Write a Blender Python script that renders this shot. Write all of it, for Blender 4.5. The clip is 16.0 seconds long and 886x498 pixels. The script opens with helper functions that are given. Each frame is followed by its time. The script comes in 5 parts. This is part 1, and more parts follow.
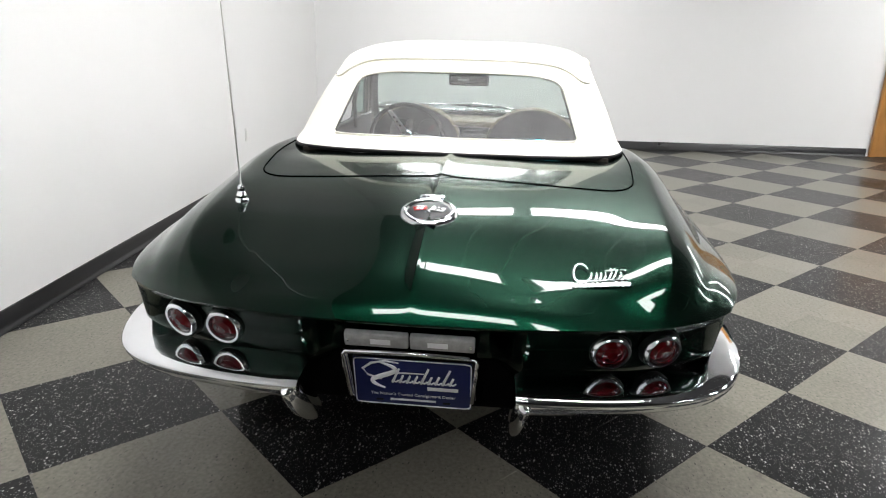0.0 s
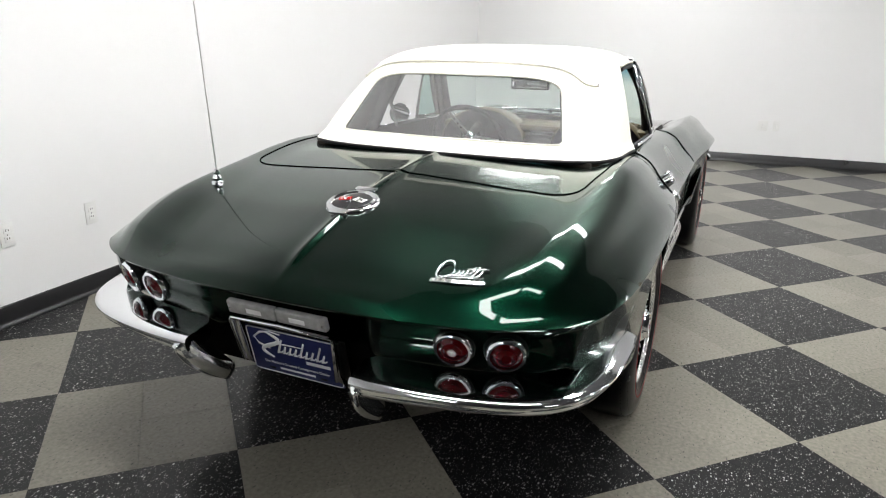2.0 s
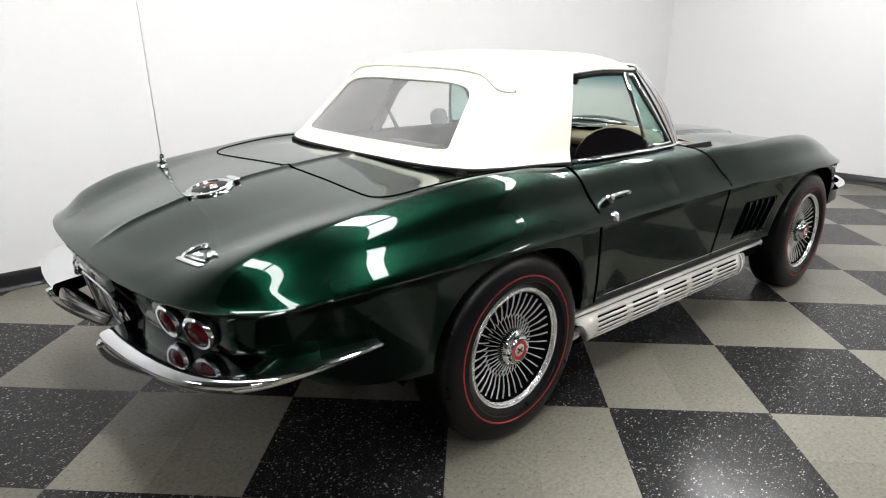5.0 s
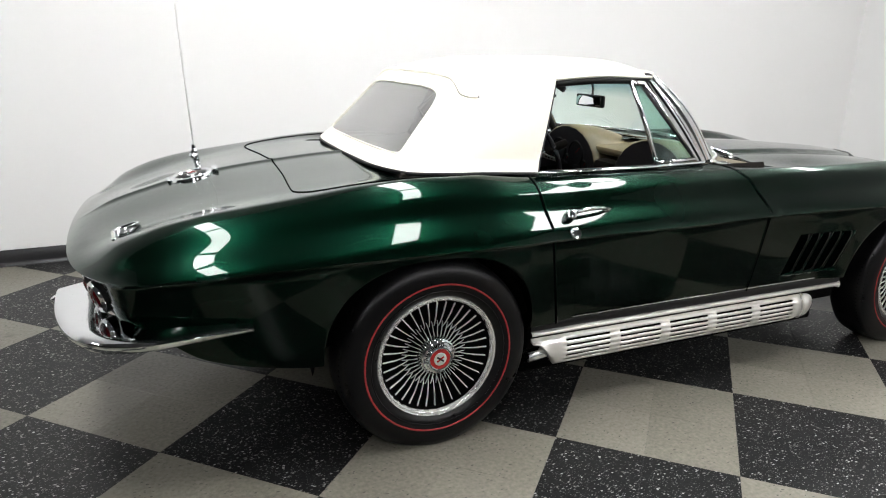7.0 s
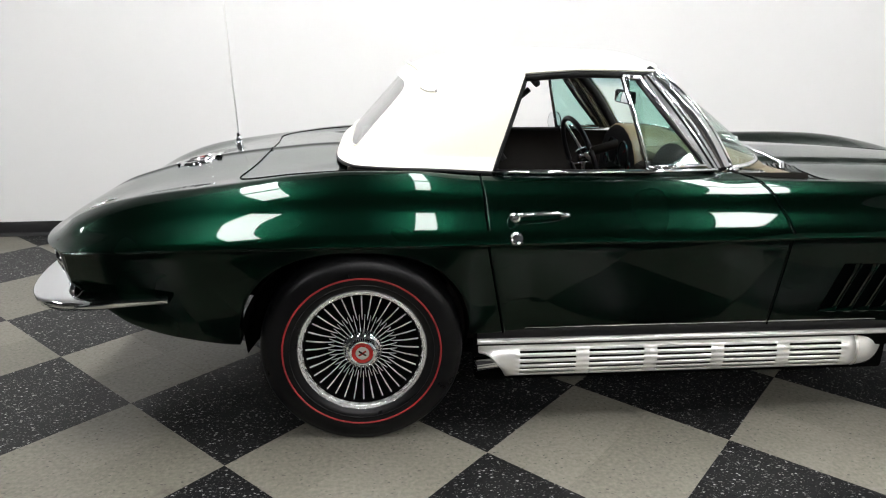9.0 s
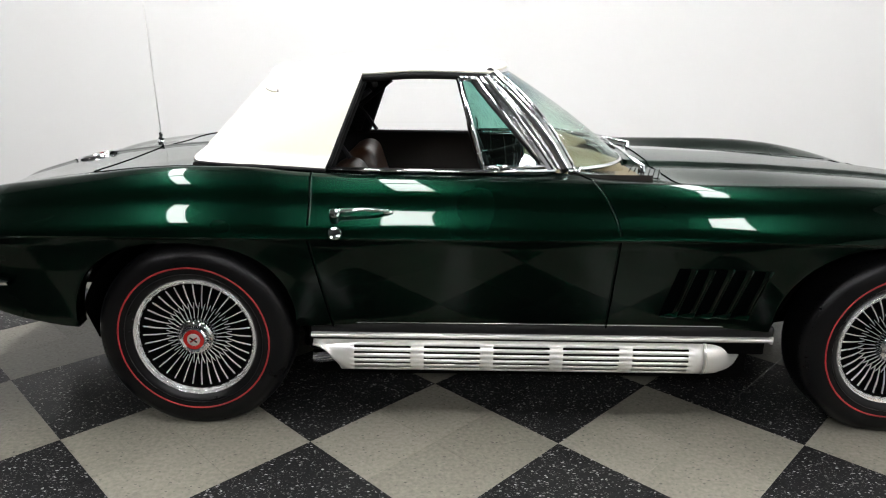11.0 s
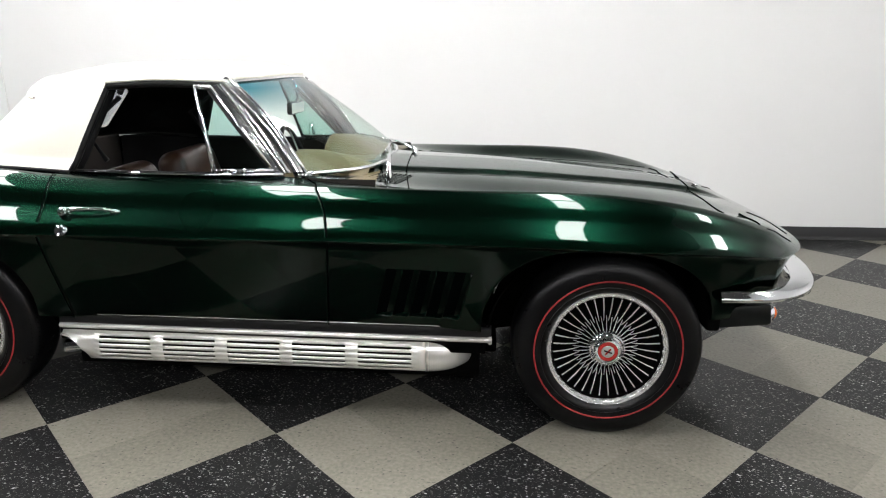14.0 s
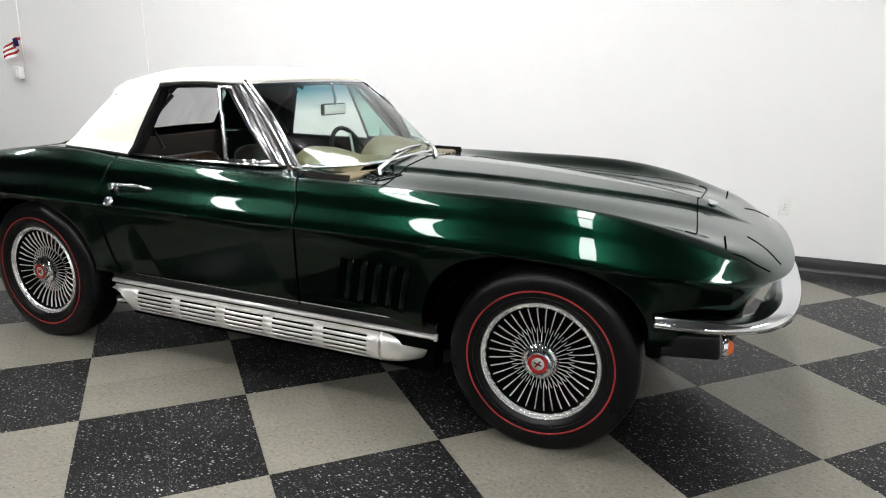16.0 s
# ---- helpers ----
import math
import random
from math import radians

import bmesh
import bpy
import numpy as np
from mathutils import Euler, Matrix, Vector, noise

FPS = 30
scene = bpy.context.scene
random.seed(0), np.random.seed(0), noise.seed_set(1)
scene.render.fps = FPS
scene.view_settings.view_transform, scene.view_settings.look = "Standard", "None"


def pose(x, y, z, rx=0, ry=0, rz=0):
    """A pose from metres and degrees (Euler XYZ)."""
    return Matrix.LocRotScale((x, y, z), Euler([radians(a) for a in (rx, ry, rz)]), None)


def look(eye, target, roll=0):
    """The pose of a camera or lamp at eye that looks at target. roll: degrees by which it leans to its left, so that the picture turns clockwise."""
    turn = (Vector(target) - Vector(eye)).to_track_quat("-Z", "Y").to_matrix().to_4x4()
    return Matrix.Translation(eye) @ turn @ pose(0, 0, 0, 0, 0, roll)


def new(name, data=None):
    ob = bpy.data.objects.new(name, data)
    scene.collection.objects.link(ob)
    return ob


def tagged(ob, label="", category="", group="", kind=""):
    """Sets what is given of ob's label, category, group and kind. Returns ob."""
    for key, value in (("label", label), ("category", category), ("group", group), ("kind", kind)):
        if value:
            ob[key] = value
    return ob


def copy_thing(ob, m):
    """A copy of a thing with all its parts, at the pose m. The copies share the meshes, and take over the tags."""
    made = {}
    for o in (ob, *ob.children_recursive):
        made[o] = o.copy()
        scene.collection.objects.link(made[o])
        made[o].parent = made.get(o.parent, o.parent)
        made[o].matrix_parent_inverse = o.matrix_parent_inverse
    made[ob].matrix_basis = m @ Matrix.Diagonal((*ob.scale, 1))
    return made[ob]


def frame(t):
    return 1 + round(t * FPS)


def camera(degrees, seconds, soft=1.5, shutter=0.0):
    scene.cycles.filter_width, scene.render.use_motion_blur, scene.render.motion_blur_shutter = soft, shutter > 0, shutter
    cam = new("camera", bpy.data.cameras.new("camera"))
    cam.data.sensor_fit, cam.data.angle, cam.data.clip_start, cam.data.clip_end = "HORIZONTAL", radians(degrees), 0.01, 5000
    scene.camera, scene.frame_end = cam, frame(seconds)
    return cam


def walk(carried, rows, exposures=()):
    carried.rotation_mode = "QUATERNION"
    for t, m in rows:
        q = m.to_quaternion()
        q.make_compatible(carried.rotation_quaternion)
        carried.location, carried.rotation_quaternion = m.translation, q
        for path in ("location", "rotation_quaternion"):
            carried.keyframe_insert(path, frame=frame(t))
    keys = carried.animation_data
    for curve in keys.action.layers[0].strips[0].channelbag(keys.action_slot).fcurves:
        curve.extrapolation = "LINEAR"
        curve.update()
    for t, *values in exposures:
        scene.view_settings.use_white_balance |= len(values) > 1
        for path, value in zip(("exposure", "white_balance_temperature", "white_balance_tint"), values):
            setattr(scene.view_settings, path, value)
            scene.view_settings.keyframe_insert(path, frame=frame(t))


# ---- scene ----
cam = camera(67.12, 16.0, 1.1)
PATH = [
    (0, (-2.5395, -0.1708, 1.3246), (-0.6403, 0.0148, 0.7256), 1.45),
    (0.5, (-2.5472, -0.3783, 1.3215), (-0.6709, -0.0253, 0.7255), 1.24),
    (1, (-2.5289, -0.5993, 1.3216), (-0.6869, -0.0973, 0.7256), 1.17),
    (1.5, (-2.4745, -0.8277, 1.3234), (-0.6792, -0.1767, 0.7291), 1.07),
    (2, (-2.3944, -1.0197, 1.3205), (-0.6502, -0.2385, 0.7310), 1.01),
    (2.5, (-2.2952, -1.2187, 1.3225), (-0.6197, -0.2992, 0.7332), 0.94),
    (3, (-2.1802, -1.4106, 1.3216), (-0.5738, -0.3754, 0.7318), 0.94),
    (3.5, (-2.0562, -1.6011, 1.3177), (-0.5209, -0.4606, 0.7326), 0.88),
    (4, (-1.9224, -1.7915, 1.3166), (-0.4538, -0.5640, 0.7365), 0.81),
    (4.5, (-1.7739, -1.9788, 1.3213), (-0.3840, -0.6626, 0.7419), 0.84),
    (5, (-1.6023, -2.1623, 1.3197), (-0.3157, -0.7428, 0.7457), 0.92),
    (7.5, (-0.6163, -2.7282, 1.3203), (0.0075, -0.9150, 0.7517), 1.32),
    (8, (-0.3877, -2.7776, 1.3252), (0.0603, -0.9157, 0.7485), 1.11),
    (10.5, (0.7035, -2.9217, 1.3210), (0.7173, -1.0072, 0.7426), 0.71),
    (11, (0.8817, -2.9471, 1.3058), (0.8804, -1.0267, 0.7471), 0.77),
    (11.5, (1.0518, -2.9588, 1.3304), (1.0520, -1.0427, 0.7571), 0.88),
    (12, (1.2252, -2.9835, 1.3301), (1.2216, -1.0663, 0.7605), 0.89),
    (12.5, (1.4161, -3.0040, 1.3267), (1.3904, -1.0847, 0.7647), 0.95),
    (13, (1.6146, -3.0174, 1.3186), (1.5576, -1.0955, 0.7681), 0.86),
    (13.5, (1.8060, -3.0222, 1.3245), (1.7200, -1.0993, 0.7816), 0.84),
    (14, (2.0234, -3.0353, 1.3277), (1.9152, -1.1121, 0.7895), 0.82),
    (14.5, (2.2554, -3.0333, 1.3242), (2.0377, -1.1179, 0.7915), 0.74),
    (15, (2.5068, -3.0180, 1.3220), (2.0833, -1.1353, 0.7965), 0.96),
    (15.5, (2.7638, -2.9731, 1.3228), (2.1916, -1.1287, 0.8025), 1.11),
    (16, (3.0047, -2.9085, 1.3159), (2.2675, -1.1221, 0.8009), 1.23),
]
walk(cam, [(t, look(eye, target, roll)) for t, eye, target, roll in PATH])

# ---- light ----
world = bpy.data.worlds.new("world")
scene.world = world
world.use_nodes = True
world.node_tree.nodes["Background"].inputs[0].default_value = (0.9, 0.95, 1.0, 1)
world.node_tree.nodes["Background"].inputs[1].default_value = 0.05
LAMP = 54.0

# ---- materials ----


def material(name, colour, rough=0.5, metal=0.0, coat=0.0, coat_rough=0.03, bump=0.0, bump_scale=200.0, vary=0.0, vary_scale=6.0,
             emission=0.0, spec=0.5, rough_vary=0.0):
    m = bpy.data.materials.new(name)
    m.use_nodes = True
    nt = m.node_tree
    b = nt.nodes["Principled BSDF"]
    b.inputs["Base Color"].default_value = (*colour, 1)
    b.inputs["Roughness"].default_value = rough
    b.inputs["Metallic"].default_value = metal
    b.inputs["Coat Weight"].default_value = coat
    b.inputs["Coat Roughness"].default_value = coat_rough
    b.inputs["Specular IOR Level"].default_value = spec
    if emission:
        b.inputs["Emission Color"].default_value = (*colour, 1)
        b.inputs["Emission Strength"].default_value = emission
    tc = nt.nodes.new("ShaderNodeTexCoord")
    if vary:
        n = nt.nodes.new("ShaderNodeTexNoise")
        n.inputs["Scale"].default_value = vary_scale
        n.inputs["Detail"].default_value = 6
        nt.links.new(tc.outputs["Object"], n.inputs["Vector"])
        mix = nt.nodes.new("ShaderNodeMix")
        mix.data_type = "RGBA"
        mix.inputs[6].default_value = (*[c * (1 - vary) for c in colour], 1)
        mix.inputs[7].default_value = (*[min(1, c * (1 + vary)) for c in colour], 1)
        nt.links.new(n.outputs["Fac"], mix.inputs[0])
        nt.links.new(mix.outputs[2], b.inputs["Base Color"])
        if rough_vary:
            r = nt.nodes.new("ShaderNodeMapRange")
            r.inputs[3].default_value, r.inputs[4].default_value = rough * (1 - rough_vary), rough * (1 + rough_vary)
            nt.links.new(n.outputs["Fac"], r.inputs[0])
            nt.links.new(r.outputs[0], b.inputs["Roughness"])
    if bump:
        n2 = nt.nodes.new("ShaderNodeTexNoise")
        n2.inputs["Scale"].default_value = bump_scale
        n2.inputs["Detail"].default_value = 3
        nt.links.new(tc.outputs["Object"], n2.inputs["Vector"])
        bp = nt.nodes.new("ShaderNodeBump")
        bp.inputs["Strength"].default_value = bump
        bp.inputs["Distance"].default_value = 0.002
        nt.links.new(n2.outputs["Fac"], bp.inputs["Height"])
        nt.links.new(bp.outputs["Normal"], b.inputs["Normal"])
    return m


def paint_material():
    """Dark green metallic enamel under clear lacquer, with fine flake."""
    m = material("green_metallic_paint", (0.0015, 0.026, 0.0125), 0.30, 1.0, 1.0, 0.025)
    nt = m.node_tree
    b = nt.nodes["Principled BSDF"]
    b.inputs["Coat IOR"].default_value = 1.265
    b.inputs["Specular Tint"].default_value = (0.72, 0.78, 0.75, 1)
    tc = nt.nodes.new("ShaderNodeTexCoord")
    v = nt.nodes.new("ShaderNodeTexVoronoi")
    v.inputs["Scale"].default_value = 900
    nt.links.new(tc.outputs["Object"], v.inputs["Vector"])
    ramp = nt.nodes.new("ShaderNodeMix")
    ramp.data_type = "RGBA"
    ramp.inputs[6].default_value = (0.0005, 0.0068, 0.0037, 1)
    ramp.inputs[7].default_value = (0.0009, 0.0112, 0.0060, 1)
    nt.links.new(v.outputs["Color"], ramp.inputs[0])
    nt.links.new(ramp.outputs[2], b.inputs["Base Color"])
    n = nt.nodes.new("ShaderNodeTexNoise")
    n.inputs["Scale"].default_value = 1.8
    nt.links.new(tc.outputs["Object"], n.inputs["Vector"])
    r = nt.nodes.new("ShaderNodeMapRange")
    r.inputs[3].default_value, r.inputs[4].default_value = 0.24, 0.29
    nt.links.new(n.outputs["Fac"], r.inputs[0])
    nt.links.new(r.outputs[0], b.inputs["Roughness"])
    return m


def glass_material(name, tint, top=None, z0=0.0, z1=1.0, haze=0.0, milk=0.0, grow=4.5):
    """A thin pane: clear with a tint, glossy by Fresnel; top is a tint band that begins at the height z0."""
    m = bpy.data.materials.new(name)
    m.use_nodes = True
    nt = m.node_tree
    nt.nodes.remove(nt.nodes["Principled BSDF"])
    out = nt.nodes["Material Output"]
    tr = nt.nodes.new("ShaderNodeBsdfTransparent")
    tr.inputs[0].default_value = (*tint, 1)
    if top:
        tc = nt.nodes.new("ShaderNodeTexCoord")
        sep = nt.nodes.new("ShaderNodeSeparateXYZ")
        nt.links.new(tc.outputs["Object"], sep.inputs[0])
        mr = nt.nodes.new("ShaderNodeMapRange")
        mr.inputs[1].default_value, mr.inputs[2].default_value = z0, z1
        nt.links.new(sep.outputs["Z"], mr.inputs[0])
        mix = nt.nodes.new("ShaderNodeMix")
        mix.data_type = "RGBA"
        mix.inputs[6].default_value, mix.inputs[7].default_value = (*tint, 1), (*top, 1)
        nt.links.new(mr.outputs[0], mix.inputs[0])
        nt.links.new(mix.outputs[2], tr.inputs[0])
    gl = nt.nodes.new("ShaderNodeBsdfGlossy")
    gl.inputs["Roughness"].default_value = 0.02 + haze
    lw = nt.nodes.new("ShaderNodeLayerWeight")
    lw.inputs["Blend"].default_value = 0.5
    pw = nt.nodes.new("ShaderNodeMath")
    pw.operation = "POWER"
    pw.inputs[1].default_value = grow
    nt.links.new(lw.outputs["Facing"], pw.inputs[0])
    fr = nt.nodes.new("ShaderNodeMath")
    fr.operation = "MULTIPLY_ADD"
    fr.inputs[1].default_value, fr.inputs[2].default_value = 0.85, 0.06
    nt.links.new(pw.outputs[0], fr.inputs[0])
    mx = nt.nodes.new("ShaderNodeMixShader")
    nt.links.new(fr.outputs[0], mx.inputs[0])
    clear = tr
    if milk:
        # scuffed vinyl scatters a little light, in soft upright streaks
        tc = nt.nodes.new("ShaderNodeTexCoord")
        mp = nt.nodes.new("ShaderNodeMapping")
        mp.inputs["Scale"].default_value = (2.0, 9.0, 1.5)
        nt.links.new(tc.outputs["Object"], mp.inputs[0])
        n = nt.nodes.new("ShaderNodeTexNoise")
        n.inputs["Scale"].default_value = 2.2
        nt.links.new(mp.outputs[0], n.inputs["Vector"])
        amount = nt.nodes.new("ShaderNodeMapRange")
        amount.inputs[1].default_value, amount.inputs[2].default_value = 0.3, 0.7
        amount.inputs[3].default_value, amount.inputs[4].default_value = milk * 0.7, milk * 1.3
        nt.links.new(n.outputs["Fac"], amount.inputs[0])
        df = nt.nodes.new("ShaderNodeBsdfDiffuse")
        df.inputs[0].default_value = (0.8, 0.8, 0.8, 1)
        clear = nt.nodes.new("ShaderNodeMixShader")
        nt.links.new(amount.outputs[0], clear.inputs[0])
        nt.links.new(tr.outputs[0], clear.inputs[1])
        nt.links.new(df.outputs[0], clear.inputs[2])
    nt.links.new(clear.outputs[0], mx.inputs[1])
    nt.links.new(gl.outputs[0], mx.inputs[2])
    nt.links.new(mx.outputs[0], out.inputs[0])
    return m


def tile_material(name, low, high, flecks):
    """Waxed vinyl composition tile, mottled, with chips where flecks is set; each tile a shade of its own."""
    m = material(name, low, 0.45, 0, 0.45, 0.17, spec=0.06 if flecks else 0.10)
    nt = m.node_tree
    b = nt.nodes["Principled BSDF"]
    b.inputs["Coat IOR"].default_value = 1.36
    geo = nt.nodes.new("ShaderNodeNewGeometry")
    n1 = nt.nodes.new("ShaderNodeTexNoise")
    n1.inputs["Scale"].default_value, n1.inputs["Detail"].default_value = 70, 6
    nt.links.new(geo.outputs["Position"], n1.inputs["Vector"])
    n2 = nt.nodes.new("ShaderNodeTexNoise")
    n2.inputs["Scale"].default_value, n2.inputs["Detail"].default_value = 3.0, 2
    nt.links.new(geo.outputs["Position"], n2.inputs["Vector"])
    info = nt.nodes.new("ShaderNodeObjectInfo")
    add = nt.nodes.new("ShaderNodeMath")
    add.operation = "MULTIPLY_ADD"
    add.inputs[1].default_value = 0.35
    nt.links.new(n2.outputs["Fac"], add.inputs[0])
    nt.links.new(n1.outputs["Fac"], add.inputs[2])
    add2 = nt.nodes.new("ShaderNodeMath")
    add2.operation = "MULTIPLY_ADD"
    add2.inputs[1].default_value = 0.22
    nt.links.new(info.outputs["Random"], add2.inputs[0])
    nt.links.new(add.outputs[0], add2.inputs[2])
    mr = nt.nodes.new("ShaderNodeMapRange")
    mr.inputs[1].default_value, mr.inputs[2].default_value = 0.5, 1.2
    nt.links.new(add2.outputs[0], mr.inputs[0])
    mix = nt.nodes.new("ShaderNodeMix")
    mix.data_type = "RGBA"
    mix.inputs[6].default_value, mix.inputs[7].default_value = (*low, 1), (*high, 1)
    nt.links.new(mr.outputs[0], mix.inputs[0])
    last = mix.outputs[2]
    chips = ((1, 74, 1.7, 0.72, (0.38, 0.38, 0.36)), (0, 135, 2.2, 0.66, (0.21, 0.21, 0.20))) if flecks else ((1, 70, 2.0, 0.80, (0.06, 0.06, 0.05)),)
    for turn, scale, long, cut, tone in chips:
        mp = nt.nodes.new("ShaderNodeMapping")
        mp.inputs["Rotation"].default_value = (0, 0, 0.6 + turn)
        mp.inputs["Scale"].default_value = (1, long, 1)
        nt.links.new(geo.outputs["Position"], mp.inputs[0])
        wn = nt.nodes.new("ShaderNodeTexNoise")
        wn.inputs["Scale"].default_value = 9
        nt.links.new(mp.outputs[0], wn.inputs["Vector"])
        va = nt.nodes.new("ShaderNodeVectorMath")
        va.operation = "MULTIPLY_ADD"
        va.inputs[1].default_value = (0.06, 0.06, 0.06)
        nt.links.new(wn.outputs["Color"], va.inputs[0])
        nt.links.new(mp.outputs[0], va.inputs[2])
        vo = nt.nodes.new("ShaderNodeTexVoronoi")
        vo.inputs["Scale"].default_value = scale
        vo.inputs["Randomness"].default_value = 1
        nt.links.new(va.outputs[0], vo.inputs["Vector"])
        sep = nt.nodes.new("ShaderNodeSeparateColor")
        nt.links.new(vo.outputs["Color"], sep.inputs[0])
        gt = nt.nodes.new("ShaderNodeMath")
        gt.operation = "GREATER_THAN"
        gt.inputs[1].default_value = cut
        nt.links.new(sep.outputs[0], gt.inputs[0])
        lt = nt.nodes.new("ShaderNodeMapRange")
        lt.inputs[1].default_value, lt.inputs[2].default_value = 0.36, 0.30
        nt.links.new(vo.outputs["Distance"], lt.inputs[0])
        mul = nt.nodes.new("ShaderNodeMath")
        mul.operation = "MULTIPLY"
        nt.links.new(gt.outputs[0], mul.inputs[0])
        nt.links.new(lt.outputs[0], mul.inputs[1])
        mul2 = nt.nodes.new("ShaderNodeMath")
        mul2.operation = "MULTIPLY"
        nt.links.new(mul.outputs[0], mul2.inputs[0])
        nt.links.new(sep.outputs[1], mul2.inputs[1])
        mx = nt.nodes.new("ShaderNodeMix")
        mx.data_type = "RGBA"
        nt.links.new(mul2.outputs[0], mx.inputs[0])
        nt.links.new(last, mx.inputs[6])
        mx.inputs[7].default_value = (*tone, 1)
        last = mx.outputs[2]
    sm = nt.nodes.new("ShaderNodeTexNoise")
    sm.inputs["Scale"].default_value, sm.inputs["Detail"].default_value, sm.inputs["Roughness"].default_value = 5.5, 7, 0.68
    nt.links.new(geo.outputs["Position"], sm.inputs["Vector"])
    sr = nt.nodes.new("ShaderNodeMapRange")
    sr.inputs[1].default_value, sr.inputs[2].default_value, sr.inputs[4].default_value = 0.62, 0.74, 0.55
    nt.links.new(sm.outputs["Fac"], sr.inputs[0])
    scuff = nt.nodes.new("ShaderNodeMix")
    scuff.data_type = "RGBA"
    scuff.inputs[7].default_value = (*[c * 0.45 for c in low], 1)
    nt.links.new(sr.outputs[0], scuff.inputs[0])
    nt.links.new(last, scuff.inputs[6])
    nt.links.new(scuff.outputs[2], b.inputs["Base Color"])
    r = nt.nodes.new("ShaderNodeMapRange")
    r.inputs[3].default_value, r.inputs[4].default_value = 0.42, 0.52
    nt.links.new(n2.outputs["Fac"], r.inputs[0])
    nt.links.new(r.outputs[0], b.inputs["Roughness"])
    bp = nt.nodes.new("ShaderNodeBump")
    bp.inputs["Strength"].default_value, bp.inputs["Distance"].default_value = 0.06, 0.002
    nt.links.new(n1.outputs["Fac"], bp.inputs["Height"])
    nt.links.new(bp.outputs["Normal"], b.inputs["Normal"])
    return m


PAINT = paint_material()
CHROME = material("chrome", (0.80, 0.81, 0.83), 0.075, 1.0, vary=0.03, vary_scale=40)
SATIN = material("satin_aluminium", (0.94, 0.93, 0.89), 0.25, 0.62, vary=0.02, vary_scale=3)
STEEL = material("brushed_steel_rim", (0.85, 0.85, 0.83), 0.30, 1.0, vary=0.06, vary_scale=30)
FINMETAL = material("cast_aluminium_fin", (0.90, 0.90, 0.88), 0.36, 0.55, vary=0.05, vary_scale=30)
RIMMETAL = material("polished_rim", (0.90, 0.90, 0.88), 0.27, 0.75, vary=0.06, vary_scale=30)
VINYL = material("white_vinyl_roof", (0.82, 0.80, 0.70), 0.55, bump=0.25, bump_scale=420, vary=0.03, vary_scale=5)
LINING = material("black_roof_lining", (0.006, 0.006, 0.0065), 0.9, bump=0.2, spec=0.2)
RUBBER = material("tyre_rubber", (0.004, 0.004, 0.0045), 0.30, spec=0.20, bump=0.1, bump_scale=120, vary=0.25, vary_scale=20, rough_vary=0.25)
PILLAR = material("polished_stainless", (0.60, 0.60, 0.62), 0.16, 1.0, vary=0.03, vary_scale=20)
SEAL = material("black_rubber_seal", (0.004, 0.004, 0.0045), 0.5, vary=0.2, spec=0.3)
GAP = material("panel_gap_shadow", (0.001, 0.0015, 0.0015), 1.0, vary=0.2, spec=0.0)
REDLINE = material("red_tyre_stripe", (0.32, 0.018, 0.02), 0.5, vary=0.15, vary_scale=30)
BLACK = material("satin_black", (0.005, 0.005, 0.006), 0.45, vary=0.2, spec=0.3)
GLOSSBLACK = material("gloss_black_paint", (0.003, 0.004, 0.004), 0.35, coat=0.25, coat_rough=0.03, spec=0.2, vary=0.2)
DISH = material("matt_black_paint", (0.002, 0.002, 0.002), 0.9, vary=0.2, spec=0.03)
UNDER = material("underbody_black", (0.002, 0.002, 0.002), 0.95, bump=0.3, vary=0.3, spec=0.03)
LENS = material("red_lamp_lens", (0.055, 0.0005, 0.0018), 0.07, coat=0.25, coat_rough=0.02, spec=0.3, vary=0.6, vary_scale=70, bump=0.6, bump_scale=90)
CLEARLENS = material("clear_ribbed_lens", (0.34, 0.34, 0.34), 0.25, coat=0.5, vary=0.35, vary_scale=60, bump=0.4, bump_scale=140)
AMBER = material("amber_lens", (0.75, 0.13, 0.02), 0.15, coat=1.0, vary=0.1)
LEATHER = material("saddle_brown_leather", (0.045, 0.018, 0.008), 0.36, bump=0.35, bump_scale=260, vary=0.3, vary_scale=9, coat=0.15, coat_rough=0.3)
DASH = material("tan_dash_vinyl", (0.115, 0.092, 0.045), 0.42, bump=0.2, bump_scale=320, vary=0.12)
DASHDARK = material("dark_brown_dash", (0.007, 0.005, 0.0035), 0.6, spec=0.2, bump=0.2, vary=0.2)
DIALFACE = material("black_crackle_dash", (0.010, 0.009, 0.011), 0.32, bump=0.2, bump_scale=300, vary=0.2)
CARPET = material("dark_carpet", (0.016, 0.011, 0.008), 0.95, bump=0.8, bump_scale=500, vary=0.3)
PLATEBLUE = material("navy_plate", (0.009, 0.014, 0.078), 0.4, coat=0.05, spec=0.3, vary=0.05)
PLATEWHITE = material("white_plate_print", (0.80, 0.80, 0.82), 0.4, vary=0.03)
RED = material("red_enamel", (0.38, 0.018, 0.016), 0.25, coat=0.6, vary=0.05)
WHITEENAMEL = material("white_enamel", (0.75, 0.75, 0.73), 0.3, vary=0.03)
WALL = material("white_wall_paint", (0.75, 0.75, 0.745), 0.6, bump=0.25, bump_scale=90, vary=0.02, vary_scale=1.2)
# near-black for the unseen walls, so that they bounce little light
DIMWALL = material("light_cutting_wall", (0.035, 0.035, 0.038), 0.7, bump=0.2, bump_scale=90, vary=0.05, vary_scale=1.2)
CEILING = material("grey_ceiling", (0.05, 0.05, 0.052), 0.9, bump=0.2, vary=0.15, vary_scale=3)
